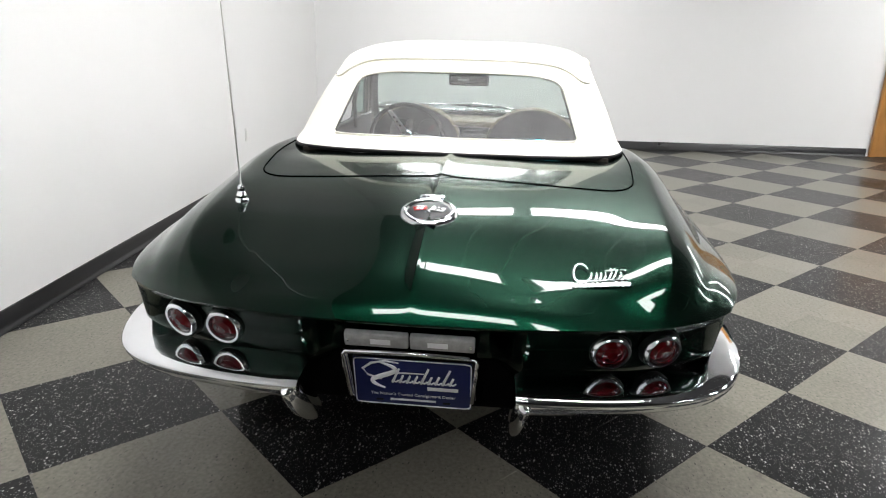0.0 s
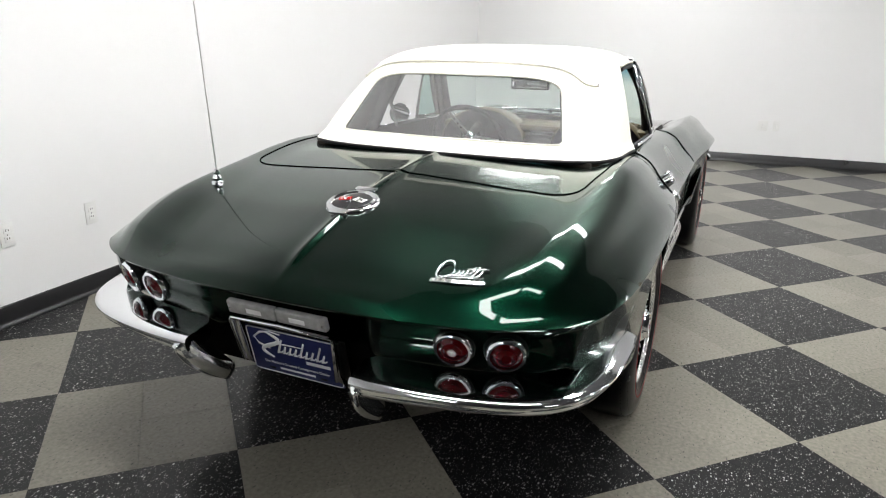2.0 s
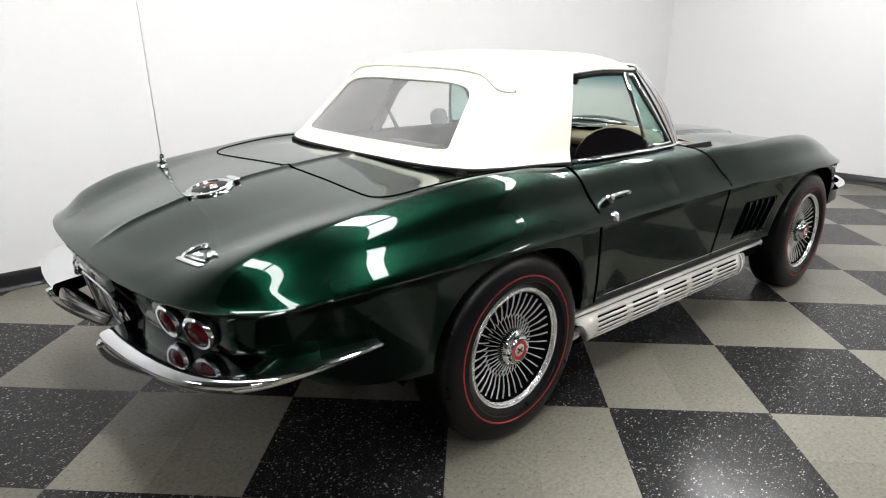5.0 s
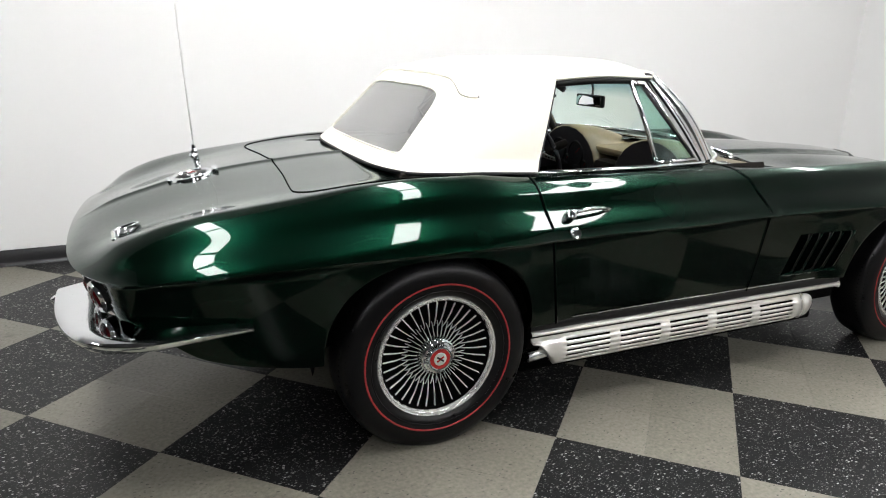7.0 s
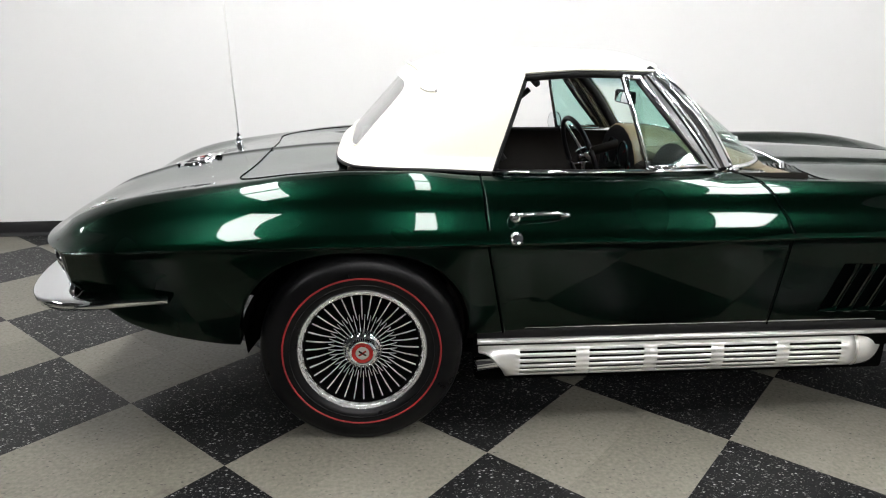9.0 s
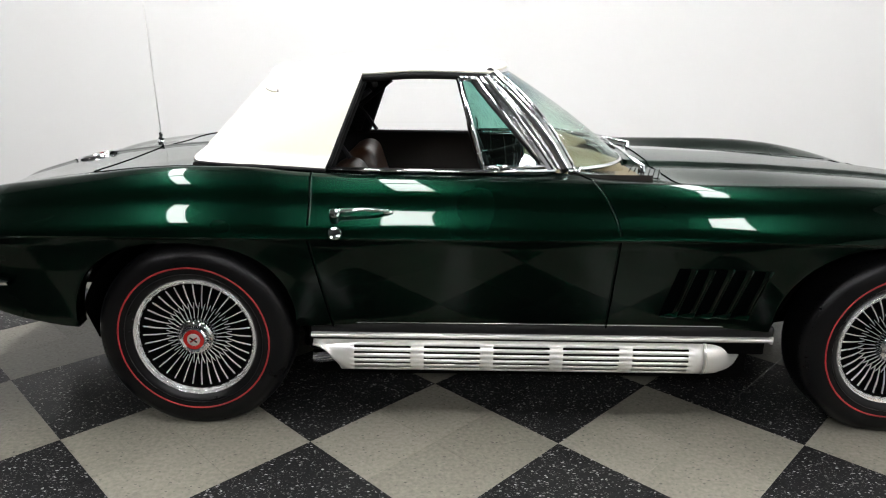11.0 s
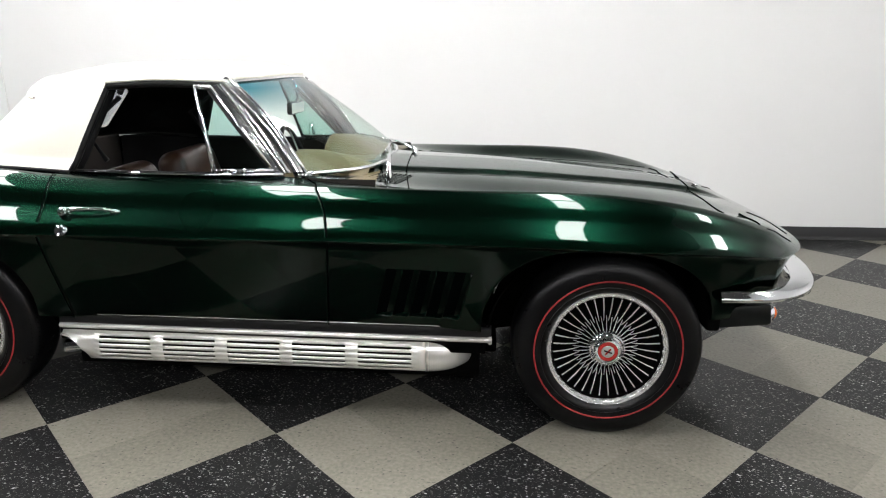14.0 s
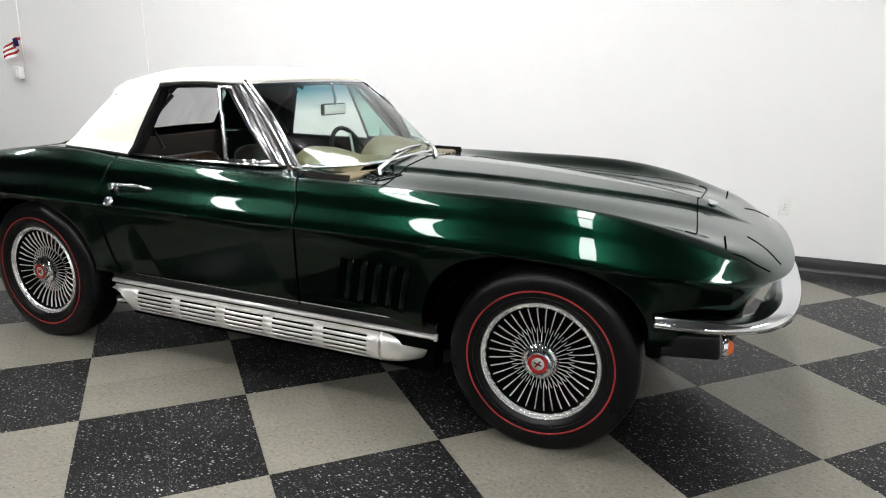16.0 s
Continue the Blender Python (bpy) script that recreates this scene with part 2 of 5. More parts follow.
BASEBOARD = material("black_vinyl_base", (0.010, 0.010, 0.011), 0.32, vary=0.3, vary_scale=3, rough_vary=0.3)
WOOD = material("varnished_oak_door", (0.42, 0.20, 0.055), 0.35, coat=0.3, vary=0.25, vary_scale=4)
PLASTIC = material("white_plastic_plate", (0.72, 0.72, 0.70), 0.4, vary=0.03)
TUBE = material("lit_diffuser", (0.99, 0.985, 0.985), 0.5, emission=LAMP)
HOUSING = material("white_lamp_housing", (0.7, 0.7, 0.7), 0.4, vary=0.03)
GROUT = material("floor_bed", (0.05, 0.05, 0.045), 0.7, vary=0.3)
TILELIGHT = tile_material("grey_vinyl_tile", (0.125, 0.119, 0.096), (0.230, 0.219, 0.182), False)
TILEDARK = tile_material("black_flecked_tile", (0.003, 0.003, 0.0035), (0.013, 0.013, 0.013), True)
WSGLASS = glass_material("tinted_windscreen", (0.80, 0.93, 0.87), (0.05, 0.30, 0.38), 1.13, 1.22, haze=0.05)
SIDEGLASS = glass_material("tinted_vent_glass", (0.72, 0.88, 0.84))
REARVINYL = glass_material("clear_vinyl_window", (0.80, 0.81, 0.82), haze=0.12, milk=0.14, grow=2.0)
MIRROR = material("mirror_glass", (0.85, 0.87, 0.88), 0.02, 1.0)

# ---- mesh helpers ----


def mesh_of(name, verts, faces, smooth=True):
    me = bpy.data.meshes.new(name)
    me.from_pydata([tuple(map(float, v)) for v in verts], [], faces)
    me.polygons.foreach_set("use_smooth", [smooth] * len(me.polygons))
    me.update()
    return me


def part(name, what, mat, parent=None, label=""):
    """Links a bmesh or a mesh as one object under parent."""
    if isinstance(what, bmesh.types.BMesh):
        me = bpy.data.meshes.new(name)
        what.to_mesh(me)
        what.free()
    else:
        me = what
    if not me.materials:
        me.materials.append(mat)
    ob = new(name, me)
    ob.parent = parent
    if label:
        ob["label"] = label
    return ob


def smooth(bm, angle=40):
    for f in bm.faces:
        f.smooth = True
    for e in bm.edges:
        if len(e.link_faces) == 2 and e.calc_face_angle(0) > radians(angle):
            e.smooth = False
    return bm


def box(size, at=(0, 0, 0), bevel=0.0, turn=None, segments=2):
    bm = bmesh.new()
    bmesh.ops.create_cube(bm, size=1)
    bmesh.ops.scale(bm, vec=size, verts=bm.verts)
    if bevel:
        bmesh.ops.bevel(bm, geom=bm.edges[:], offset=bevel, segments=segments, profile=0.5, affect="EDGES")
    if turn is not None:
        bmesh.ops.transform(bm, matrix=turn, verts=bm.verts)
    bmesh.ops.translate(bm, vec=at, verts=bm.verts)
    return smooth(bm)


def revolve(profile, steps=48, axis="y", closed=False):
    """Turns a profile of (radius, height) about an axis; height runs along it."""
    verts, faces = [], []
    n = len(profile)
    for i in range(steps):
        a = 2 * math.pi * i / steps
        for r, h in profile:
            c, s = r * math.cos(a), r * math.sin(a)
            verts.append((c, h, s) if axis == "y" else (c, s, h) if axis == "z" else (h, c, s))
    for i in range(steps):
        k = (i + 1) % steps
        for j in range(n if closed else n - 1):
            l = (j + 1) % n
            faces.append((i * n + j, i * n + l, k * n + l, k * n + j))
    bm = bmesh.new()
    bm.from_mesh(mesh_of("turned", verts, faces))
    bmesh.ops.remove_doubles(bm, verts=bm.verts, dist=1e-5)
    bmesh.ops.recalc_face_normals(bm, faces=bm.faces)
    return smooth(bm, 35)


def tube(points, radius, sides=8, flat=1.0, caps=True):
    """A round bar along points; radius a number or one per point; flat squeezes it along the upright."""
    pts = [Vector(p) for p in points]
    rad = radius if isinstance(radius, (list, tuple)) else [radius] * len(pts)
    verts, faces = [], []
    for i, p in enumerate(pts):
        d = (pts[min(i + 1, len(pts) - 1)] - pts[max(i - 1, 0)]).normalized()
        up = Vector((0, 0, 1)) if abs(d.z) < 0.95 else Vector((0, 1, 0))
        a = d.cross(up).normalized()
        b = a.cross(d).normalized()
        for k in range(sides):
            t = 2 * math.pi * k / sides
            verts.append(p + rad[i] * (math.cos(t) * a + flat * math.sin(t) * b))
    for i in range(len(pts) - 1):
        for k in range(sides):
            l = (k + 1) % sides
            faces.append((i * sides + k, i * sides + l, (i + 1) * sides + l, (i + 1) * sides + k))
    if caps:
        faces.append(tuple(range(sides))[::-1])
        faces.append(tuple((len(pts) - 1) * sides + k for k in range(sides)))
    return mesh_of("tube", verts, faces)


def grid_mesh(rows, keep=None, flip=False):
    """A sheet through rows of points; keep(i, j) leaves cells out."""
    n = len(rows[0])
    verts = [p for r in rows for p in r]
    faces = []
    for i in range(len(rows) - 1):
        for j in range(n - 1):
            if keep is None or keep(i, j):
                q = (i * n + j, i * n + j + 1, (i + 1) * n + j + 1, (i + 1) * n + j)
                faces.append(q[::-1] if flip else q)
    return mesh_of("sheet", verts, faces)


def thick(ob, depth, offset=-1.0):
    m = ob.modifiers.new("thickness", "SOLIDIFY")
    m.thickness, m.offset = depth, offset
    return ob


def curve_of(table):
    """A smooth monotone curve through a short table of (place, value) knots."""
    xs = np.array([a for a, _ in table], float)
    ys = np.array([b for _, b in table], float)
    h, d = np.diff(xs), np.diff(ys) / np.diff(xs)
    m = np.zeros(len(xs))
    m[0], m[-1] = d[0], d[-1]
    for i in range(1, len(xs) - 1):
        if d[i - 1] * d[i] > 0:
            w1, w2 = 2 * h[i] + h[i - 1], h[i] + 2 * h[i - 1]
            m[i] = (w1 + w2) / (w1 / d[i - 1] + w2 / d[i])

    def value(x):
        x = min(max(x, xs[0]), xs[-1])
        i = min(max(int(np.searchsorted(xs, x)) - 1, 0), len(xs) - 2)
        t = (x - xs[i]) / h[i]
        return float((1 + 2 * t) * (1 - t) ** 2 * ys[i] + t * (1 - t) ** 2 * h[i] * m[i] + t * t * (3 - 2 * t) * ys[i + 1] + t * t * (t - 1) * h[i] * m[i + 1])
    return value


def step(a, b, x):
    t = min(max((x - a) / (b - a), 0), 1)
    return t * t * (3 - 2 * t)

# ---- room ----
ROOM_TURN = radians(3.0)
ROOM_H, LAMP_Z = 6.5, 3.32
# corner of the two white walls, and the far ends of the room
CX, CY = 6.30, 2.42


def room_point(u, v, z=0.0):
    """u along the long wall towards the front, v out from it into the room; both from the corner."""
    c, s = math.cos(ROOM_TURN), math.sin(ROOM_TURN)
    return Vector((CX + c * u + s * v, CY + s * u - c * v, z))


def wall_slab(name, u0, v0, u1, v1, mat, label):
    """A wall between two room points, 0.15 m thick away from the room."""
    bm = bmesh.new()
    bmesh.ops.create_cube(bm, size=1)
    bmesh.ops.scale(bm, vec=(abs(u1 - u0), abs(v1 - v0), ROOM_H), verts=bm.verts)
    ob = part(name, bm, mat)
    ob.location = room_point((u0 + u1) / 2, (v0 + v1) / 2, ROOM_H / 2)
    ob.rotation_euler = (0, 0, ROOM_TURN)
    return tagged(ob, label, "wall", kind="structure")


LONG, WIDE = 23.0, 13.0
wall_slab("wall_north", -LONG, -0.15, 0, 0, WALL, "plain white painted wall behind the parked car")
wall_slab("wall_east", 0, -0.15, 0.15, WIDE, WALL, "plain white painted wall ahead of the car")
# two unseen walls, added dark to deepen the shade and reflections on the car
wall_slab("wall_south", -LONG, WIDE, 0, WIDE + 0.15, DIMWALL, "unseen dark grey wall added to cut the light bounced into the room")
wall_slab("wall_west", -LONG - 0.15, -0.15, -LONG, WIDE, DIMWALL, "unseen dark grey wall added to cut the light bounced into the room")
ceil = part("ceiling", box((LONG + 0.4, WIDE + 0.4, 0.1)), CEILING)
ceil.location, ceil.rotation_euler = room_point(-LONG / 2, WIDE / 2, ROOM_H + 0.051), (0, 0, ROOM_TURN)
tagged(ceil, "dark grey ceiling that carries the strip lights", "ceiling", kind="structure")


def baseboard(name, u0, v0, u1, v1):
    """Black vinyl cove base with a rounded top and a toe that flares onto the floor."""
    along_u = abs(u1 - u0) > abs(v1 - v0)
    profile = [(0.0, 0.10), (0.004, 0.102), (0.008, 0.097), (0.008, 0.03), (0.013, 0.012), (0.024, 0.003), (0.024, 0.0), (0.0, 0.0)]
    rows = []
    for d, z in profile:
        row = []
        for k in range(13):
            t = k / 12
            u, v = u0 + (u1 - u0) * t, v0 + (v1 - v0) * t
            u, v = (u, v + d) if along_u else (u - d, v)
            row.append(room_point(u, v, z))
        rows.append(row)
    return tagged(part(name, grid_mesh(rows), BASEBOARD), "black vinyl cove base along a white wall", "baseboard", kind="structure")


baseboard("baseboard_north", -LONG, 0.001, -0.03, 0.001)
baseboard("baseboard_east", -0.001, 0.0, -0.001, 7.2)

# oak door in the far wall
door = tagged(new("door_1"), "varnished oak door set in the white wall", "door", kind="structure")
door.location, door.rotation_euler = room_point(-0.004, 7.74), (0, 0, ROOM_TURN)
part("door_leaf", box((0.04, 0.9, 2.05), (-0.02, 0, 1.03), 0.004), WOOD, door)
for y in (-0.48, 0.48):
    part("door_jamb", box((0.06, 0.06, 2.12), (-0.03, y, 1.06), 0.006), WOOD, door)
part("door_head", box((0.06, 1.02, 0.06), (-0.03, 0, 2.15), 0.006), WOOD, door)
part("door_knob", revolve([(0.0, -0.05), (0.018, -0.048), (0.026, -0.035), (0.02, -0.015), (0.01, -0.01), (0.01, 0.0)], 20, "x"), CHROME, door).location = (-0.04, 0.38, 0.95)


def wall_outlet(u, v, z, turn, double=False):
    """A duplex socket: plate, two receptacles with slots, a screw."""
    ob = new("wall_outlet")
    ob.location, ob.rotation_euler = room_point(u, v, z), (0, 0, ROOM_TURN + turn)
    tagged(ob, "white plastic duplex socket plate on the wall", "outlet", "sockets on the walls")
    part("plate", box((0.115 if double else 0.07, 0.006, 0.115), (0, -0.003, 0), 0.002), PLASTIC, ob)
    for s in (-1, 1):
        rec = part("receptacle", box((0.034, 0.004, 0.029), (0, -0.0075, s * 0.02), 0.0018), WHITEENAMEL, ob)
        for x in (-0.006, 0.006):
            part("slot", box((0.0025, 0.001, 0.009), (x, -0.0098, s * 0.02 + 0.003)), BLACK, rec)
    part("screw", box((0.005, 0.002, 0.005), (0, -0.007, 0), 0.0006), CHROME, ob)
    return ob


wall_outlet(-6.34, 0.0, 0.43, 0)
wall_outlet(-6.81, 0.0, 0.43, 0)
wall_outlet(-2.85, 0.0, 0.44, 0)
wall_outlet(0.0, 3.75, 0.445, -math.pi / 2)
wall_outlet(0.0, 3.60, 0.445, -math.pi / 2, True)

# lit strip fittings hung from the ceiling, in rows across the car, and unseen rows of fill
# x -4.5 and the last two y rows are unseen lamps added as fill
ROWS_X = (-4.5, -1.15, 0.62, 2.65, 4.90)
ROWS_Y = (0.14, -1.12, -5.7, -6.96)


def ceiling_light(x, y, z):
    ob = new("ceiling_light")
    ob.location = (x, y, z)
    tagged(ob, "lit white fluorescent fitting hung on thin rods from the ceiling, far rows added as fill", "ceiling light", "ceiling lights in rows")
    part("diffuser", box((0.24, 1.14, 0.05), (0, 0, -0.012), 0.006), TUBE, ob)
    part("housing", box((0.18, 1.12, 0.05), (0, 0, 0.040), 0.006), HOUSING, ob)
    for dy in (-0.4, 0.4):
        part("rod", tube([(0, dy, 0.06), (0, dy, ROOM_H - z)], 0.005, 6), STEEL, ob)
    for dy in (-0.575, 0.575):
        part("end_cap", box((0.25, 0.025, 0.06), (0, dy, -0.008), 0.004), HOUSING, ob)
    return ob


LAMP_TURN = 4.5
first = ceiling_light(0, 0, LAMP_Z)
spots = [(x - (y + 0.5) * math.tan(radians(LAMP_TURN)), y) for x in ROWS_X for y in ROWS_Y if (x, y) not in ((ROWS_X[-1], ROWS_Y[1]), (ROWS_X[0], ROWS_Y[1]))]
for n, (x, y) in enumerate(spots):
    if n:
        copy_thing(first, pose(x, y, LAMP_Z, 0, 0, LAMP_TURN))
first.matrix_basis = pose(*spots[0], LAMP_Z, 0, 0, LAMP_TURN)

# small flag on a staff and a white box on the wall
flag = tagged(new("flag"), "small striped flag hanging folded on the white wall", "flag")
flag.location = room_point(-9.78, 0.10, 1.36)


def flag_cloth():
    rows = []
    for i in range(13):
        row = []
        for k in range(13):
            u, v = k / 12, i / 12
            row.append((-0.24 * u - 0.02 * v, -0.025 * math.sin(7 * u + 2 * v), 0.19 - 0.17 * v - 0.09 * u * (1 - 0.3 * v) * u))
        rows.append(row)
    return rows


cloth = flag_cloth()
for k in range(6):
    part("stripe", grid_mesh(cloth[2 * k:2 * k + 3]), RED if k % 2 == 0 else WHITEENAMEL, flag)
part("canton", box((0.075, 0.004, 0.075), (-0.04, -0.03, 0.14), 0.001), PLATEBLUE, flag)
part("staff", tube([(0.005, 0.0, -0.12), (0.0, 0, 0.55)], 0.004, 8), WHITEENAMEL, flag)
sensor = tagged(new("wall_box"), "small white plastic box with a lit face on the wall", "wall box")
sensor.location = room_point(-9.92, 0.06, 1.21)
part("case", box((0.09, 0.06, 0.12), (0, 0, 0), 0.01), PLASTIC, sensor)
part("lens", box((0.05, 0.006, 0.07), (-0.01, -0.032, 0), 0.002), HOUSING, sensor)


# ---- car: body surface ----
car = new("sports_car")
car.location = (0.008, 0.048, 0)
tagged(car, "dark green metallic two-seat convertible with its white roof up", "car")

# feature lines along the car, from tail to nose (x is 0 at the rear axle)
crease_y = curve_of([(-0.93, 0.79), (-0.85, 0.826), (-0.72, 0.857), (-0.5, 0.874), (0, 0.880), (0.3, 0.864), (0.5, 0.843), (0.8, 0.829), (1.5, 0.829),
                     (1.8, 0.845), (2.2, 0.872), (2.5, 0.875), (2.75, 0.852), (2.95, 0.808), (3.08, 0.757)])
crease_z = curve_of([(-0.93, 0.690), (-0.8, 0.703), (-0.5, 0.714), (0, 0.718), (0.5, 0.711), (1.0, 0.708), (1.5, 0.713), (2.2, 0.722), (2.6, 0.716), (2.9, 0.700), (3.08, 0.680)])
peak_y = curve_of([(-1.1, 0.56), (-0.93, 0.63), (-0.5, 0.672), (0, 0.685), (0.4, 0.672), (0.6, 0.660), (1.3, 0.660), (1.5, 0.680), (1.8, 0.700), (2.5, 0.700), (2.9, 0.650), (3.2, 0.56)])
peak_z = curve_of([(-1.06, 0.686), (-1.0, 0.722), (-0.93, 0.763), (-0.8, 0.815), (-0.69, 0.841), (-0.52, 0.866), (-0.36, 0.887), (-0.18, 0.911), (0, 0.923), (0.16, 0.922),
                   (0.4, 0.902), (0.6, 0.896), (1.0, 0.893), (1.45, 0.884), (1.7, 0.884), (2.0, 0.885), (2.25, 0.887), (2.45, 0.882), (2.6, 0.869), (2.8, 0.834), (3.0, 0.775), (3.12, 0.732), (3.22, 0.672)])
centre_z = curve_of([(-1.12, 0.684), (-1.09, 0.709), (-1.05, 0.730), (-0.985, 0.761), (-0.85, 0.806), (-0.7, 0.846), (-0.4, 0.892), (-0.1, 0.917), (0.3, 0.92), (1.3, 0.908), (1.7, 0.890), (2.1, 0.878),
                     (2.45, 0.853), (2.75, 0.824), (2.93, 0.797), (3.1, 0.752), (3.22, 0.712), (3.30, 0.672)])
inner_y = curve_of([(-1.1, 0.42), (-0.4, 0.56), (0, 0.605), (0.3, 0.625), (1.3, 0.615), (1.6, 0.578), (1.9, 0.580), (2.5, 0.575), (2.9, 0.52), (3.3, 0.40)])
inner_dip = curve_of([(-1.06, 0.0), (-0.8, 0.010), (-0.3, 0.016), (0.1, 0.012), (0.4, -0.006), (1.3, -0.016), (1.5, -0.002), (1.8, 0.030), (2.1, 0.050), (2.5, 0.053), (2.75, 0.040), (2.95, 0.018), (3.2, 0.0)])
sill_y = curve_of([(-0.93, 0.71), (-0.7, 0.79), (-0.4, 0.835), (0, 0.853), (0.36, 0.812), (0.6, 0.770), (1.85, 0.768), (2.03, 0.80), (2.5, 0.842), (2.85, 0.80), (3.08, 0.68)])
base_z = curve_of([(-0.93, 0.575), (-0.85, 0.515), (-0.74, 0.44), (-0.58, 0.398), (-0.40, 0.378), (0.36, 0.385), (0.45, 0.378), (2.0, 0.378), (2.84, 0.455), (3.08, 0.465)])
ARCHES = ((-0.397, 0.362, 0.695), (2.03, 2.846, 0.712))
TAIL, NOSE, S0, S1 = -1.12, 3.30, -0.93, 3.08


def low_edge(x):
    """Lower edge of the body side, up and over the wheel openings."""
    z = base_z(x)
    for a, b, top in ARCHES:
        if a < x < b:
            u = abs(2 * (x - a) / (b - a) - 1)
            return max(z, z + (top - z) * (1 - u ** 2.5) ** (1 / 2.3))
    return z


def spread(a, b, n, ends=True):
    return [a + (b - a) * (0.5 - 0.5 * math.cos(math.pi * k / n)) if ends else a + (b - a) * k / n for k in range(n)]


STATIONS = spread(S0, -0.397, 22, False) + spread(-0.397, 0.362, 44) + spread(0.362, 2.03, 52, False) + spread(2.03, 2.846, 44) + spread(2.846, S1, 14, False) + [S1]


def bend(w):
    return 0.38 * w * w + 0.62 * w ** 6


def station_x(xs, w):
    xc = TAIL + (xs - S0) * (NOSE - TAIL) / (S1 - S0)
    b = bend(abs(w))
    return xc * (1 - b) + xs * b


dome_half = curve_of([(1.5, 0.285), (1.8, 0.272), (2.1, 0.248), (2.4, 0.215), (2.7, 0.165), (2.95, 0.100), (3.10, 0.045), (3.17, 0.012)])


def bulge(x, y):
    """Raised centre of the bonnet, narrowing to a point near the nose, and the narrow spine of the tail."""
    half = dome_half(min(max(x, 1.5), 3.17))
    b = (0.014 * step(half + 0.008, half - 0.014, abs(y)) + 0.012 * max(0, 1 - abs(y) / half)) * step(1.44, 1.58, x) * (1 - step(2.95, 3.17, x))
    return b + 0.008 * max(0, 1 - abs(y) / 0.036) ** 2 * step(-1.10, -0.95, x) * (1 - step(0.0, 0.03, x))


def section(xs):
    """Control points (y, z) of the half section at a station: centre, deck, valley, fender edge, crease."""
    yk, zk = crease_y(xs), crease_z(xs)
    end = max(step(S0 + 0.11, S0, xs), step(S1 - 0.13, S1, xs))
    xp, x0 = station_x(xs, 0.82), station_x(xs, 0)
    yp, zp, zc = min(peak_y(xp), yk - 0.05), peak_z(xp), centre_z(x0)
    yi = min(inner_y(station_x(xs, 0.6)), yp - 0.045)
    zi = zp - inner_dip(xp)
    tail = step(0.15, -0.15, xs)
    keep = 0.55 + 0.20 * step(1.5, 1.8, xs)
    y1, z1 = yi * 0.55, keep * zc + (1 - keep) * zi
    if tail > 0:
        # the rear deck falls evenly from a ridge in the middle to a shallow valley beside the fender
        ty, tz = yi * 0.80, zc - (0.028 - 0.017 * step(-1.0, -0.30, x0)) * (1 - math.exp(-max(zc - 0.69, 0) / 0.075))
        y1, z1 = y1 + (ty - y1) * tail, z1 + (tz - z1) * tail
        zi = zi + (min(0.88 * tz + 0.12 * zp, zp - 0.003) - zi) * tail
    if end > 0:
        zi = zi * (1 - end) + (0.5 * (zc + zk)) * end
        zp = zp * (1 - end) + (0.4 * zc + 0.6 * zk) * end
        z1 = z1 * (1 - end) + (0.75 * zc + 0.25 * zk) * end
    return [(0, zc), (y1, z1), (yi, zi), (yp, zp), (yk, zk)]


# lean of the flank's normal above the level, from the fender edge down to the crease: full, a soft groove, full again
flank_lean = curve_of([(0.0, 70), (0.12, 61), (0.25, 47), (0.36, 37), (0.45, 34), (0.55, 40), (0.66, 47), (0.78, 46), (0.90, 36), (1.0, 24)])
FLANK = 28


def flank_curve():
    y, z, out = 0.0, 0.0, [(0.0, 0.0)]
    for k in range(FLANK):
        a = radians(flank_lean((k + 0.5) / FLANK))
        y, z = y + math.sin(a), z - math.cos(a)
        out.append((y, z))
    return [(p / y, q / -z) for p, q in out]


FLANK_PTS = flank_curve()


def half_row(xs):
    """The half section as a fine row (x, y, z)."""
    cp = section(xs)
    p = [np.array(c) for c in cp]
    out = []
    for k, count in enumerate((24, 8, 7)):
        a, b = p[k], p[k + 1]
        # the tail has a sharp spine along its middle, the nose is round; the fender edge is crisp
        la = p[k - 1] if k else (p[0] - (p[1] - p[0]) * np.array((1, 0.4)) if xs < 0.1 else np.array((-p[1][0], p[1][1])))
        lb = p[k + 2] if k < 2 else b + (b - a) * np.array((1.0, 0.35))
        da, d, db = np.linalg.norm(a - la), np.linalg.norm(b - a), np.linalg.norm(lb - b)
        ta = d * ((a - la) / da * d + (b - a) / d * da) / (da + d)
        tb = d * ((b - a) / d * db + (lb - b) / db * d) / (d + db)
        for q in range(count):
            t = (q / count) ** (1.25 if k == 0 else 1)
            out.append((1 + 2 * t) * (1 - t) ** 2 * a + t * (1 - t) ** 2 * ta + t * t * (3 - 2 * t) * b + t * t * (t - 1) * tb)
    (yp, zp), (yk, zk) = p[3], p[4]
    last = max(step(S0 + 0.07, S0, xs), step(S1 - 0.07, S1, xs))
    for u, v in FLANK_PTS:
        z = zp + v * (zp - zk)
        out.append((yp + u * (yk - yp), z * (1 - last) + (zp + u * (zk - zp)) * last))
    row = []
    for y, z in out:
        x = station_x(xs, y / yk)
        row.append((x, y, z + bulge(x, y)))
    return row


HALF = [half_row(x) for x in STATIONS]
NV = len(HALF[0])
INNER = 32                      # index of the inner edge of the cockpit in a half row


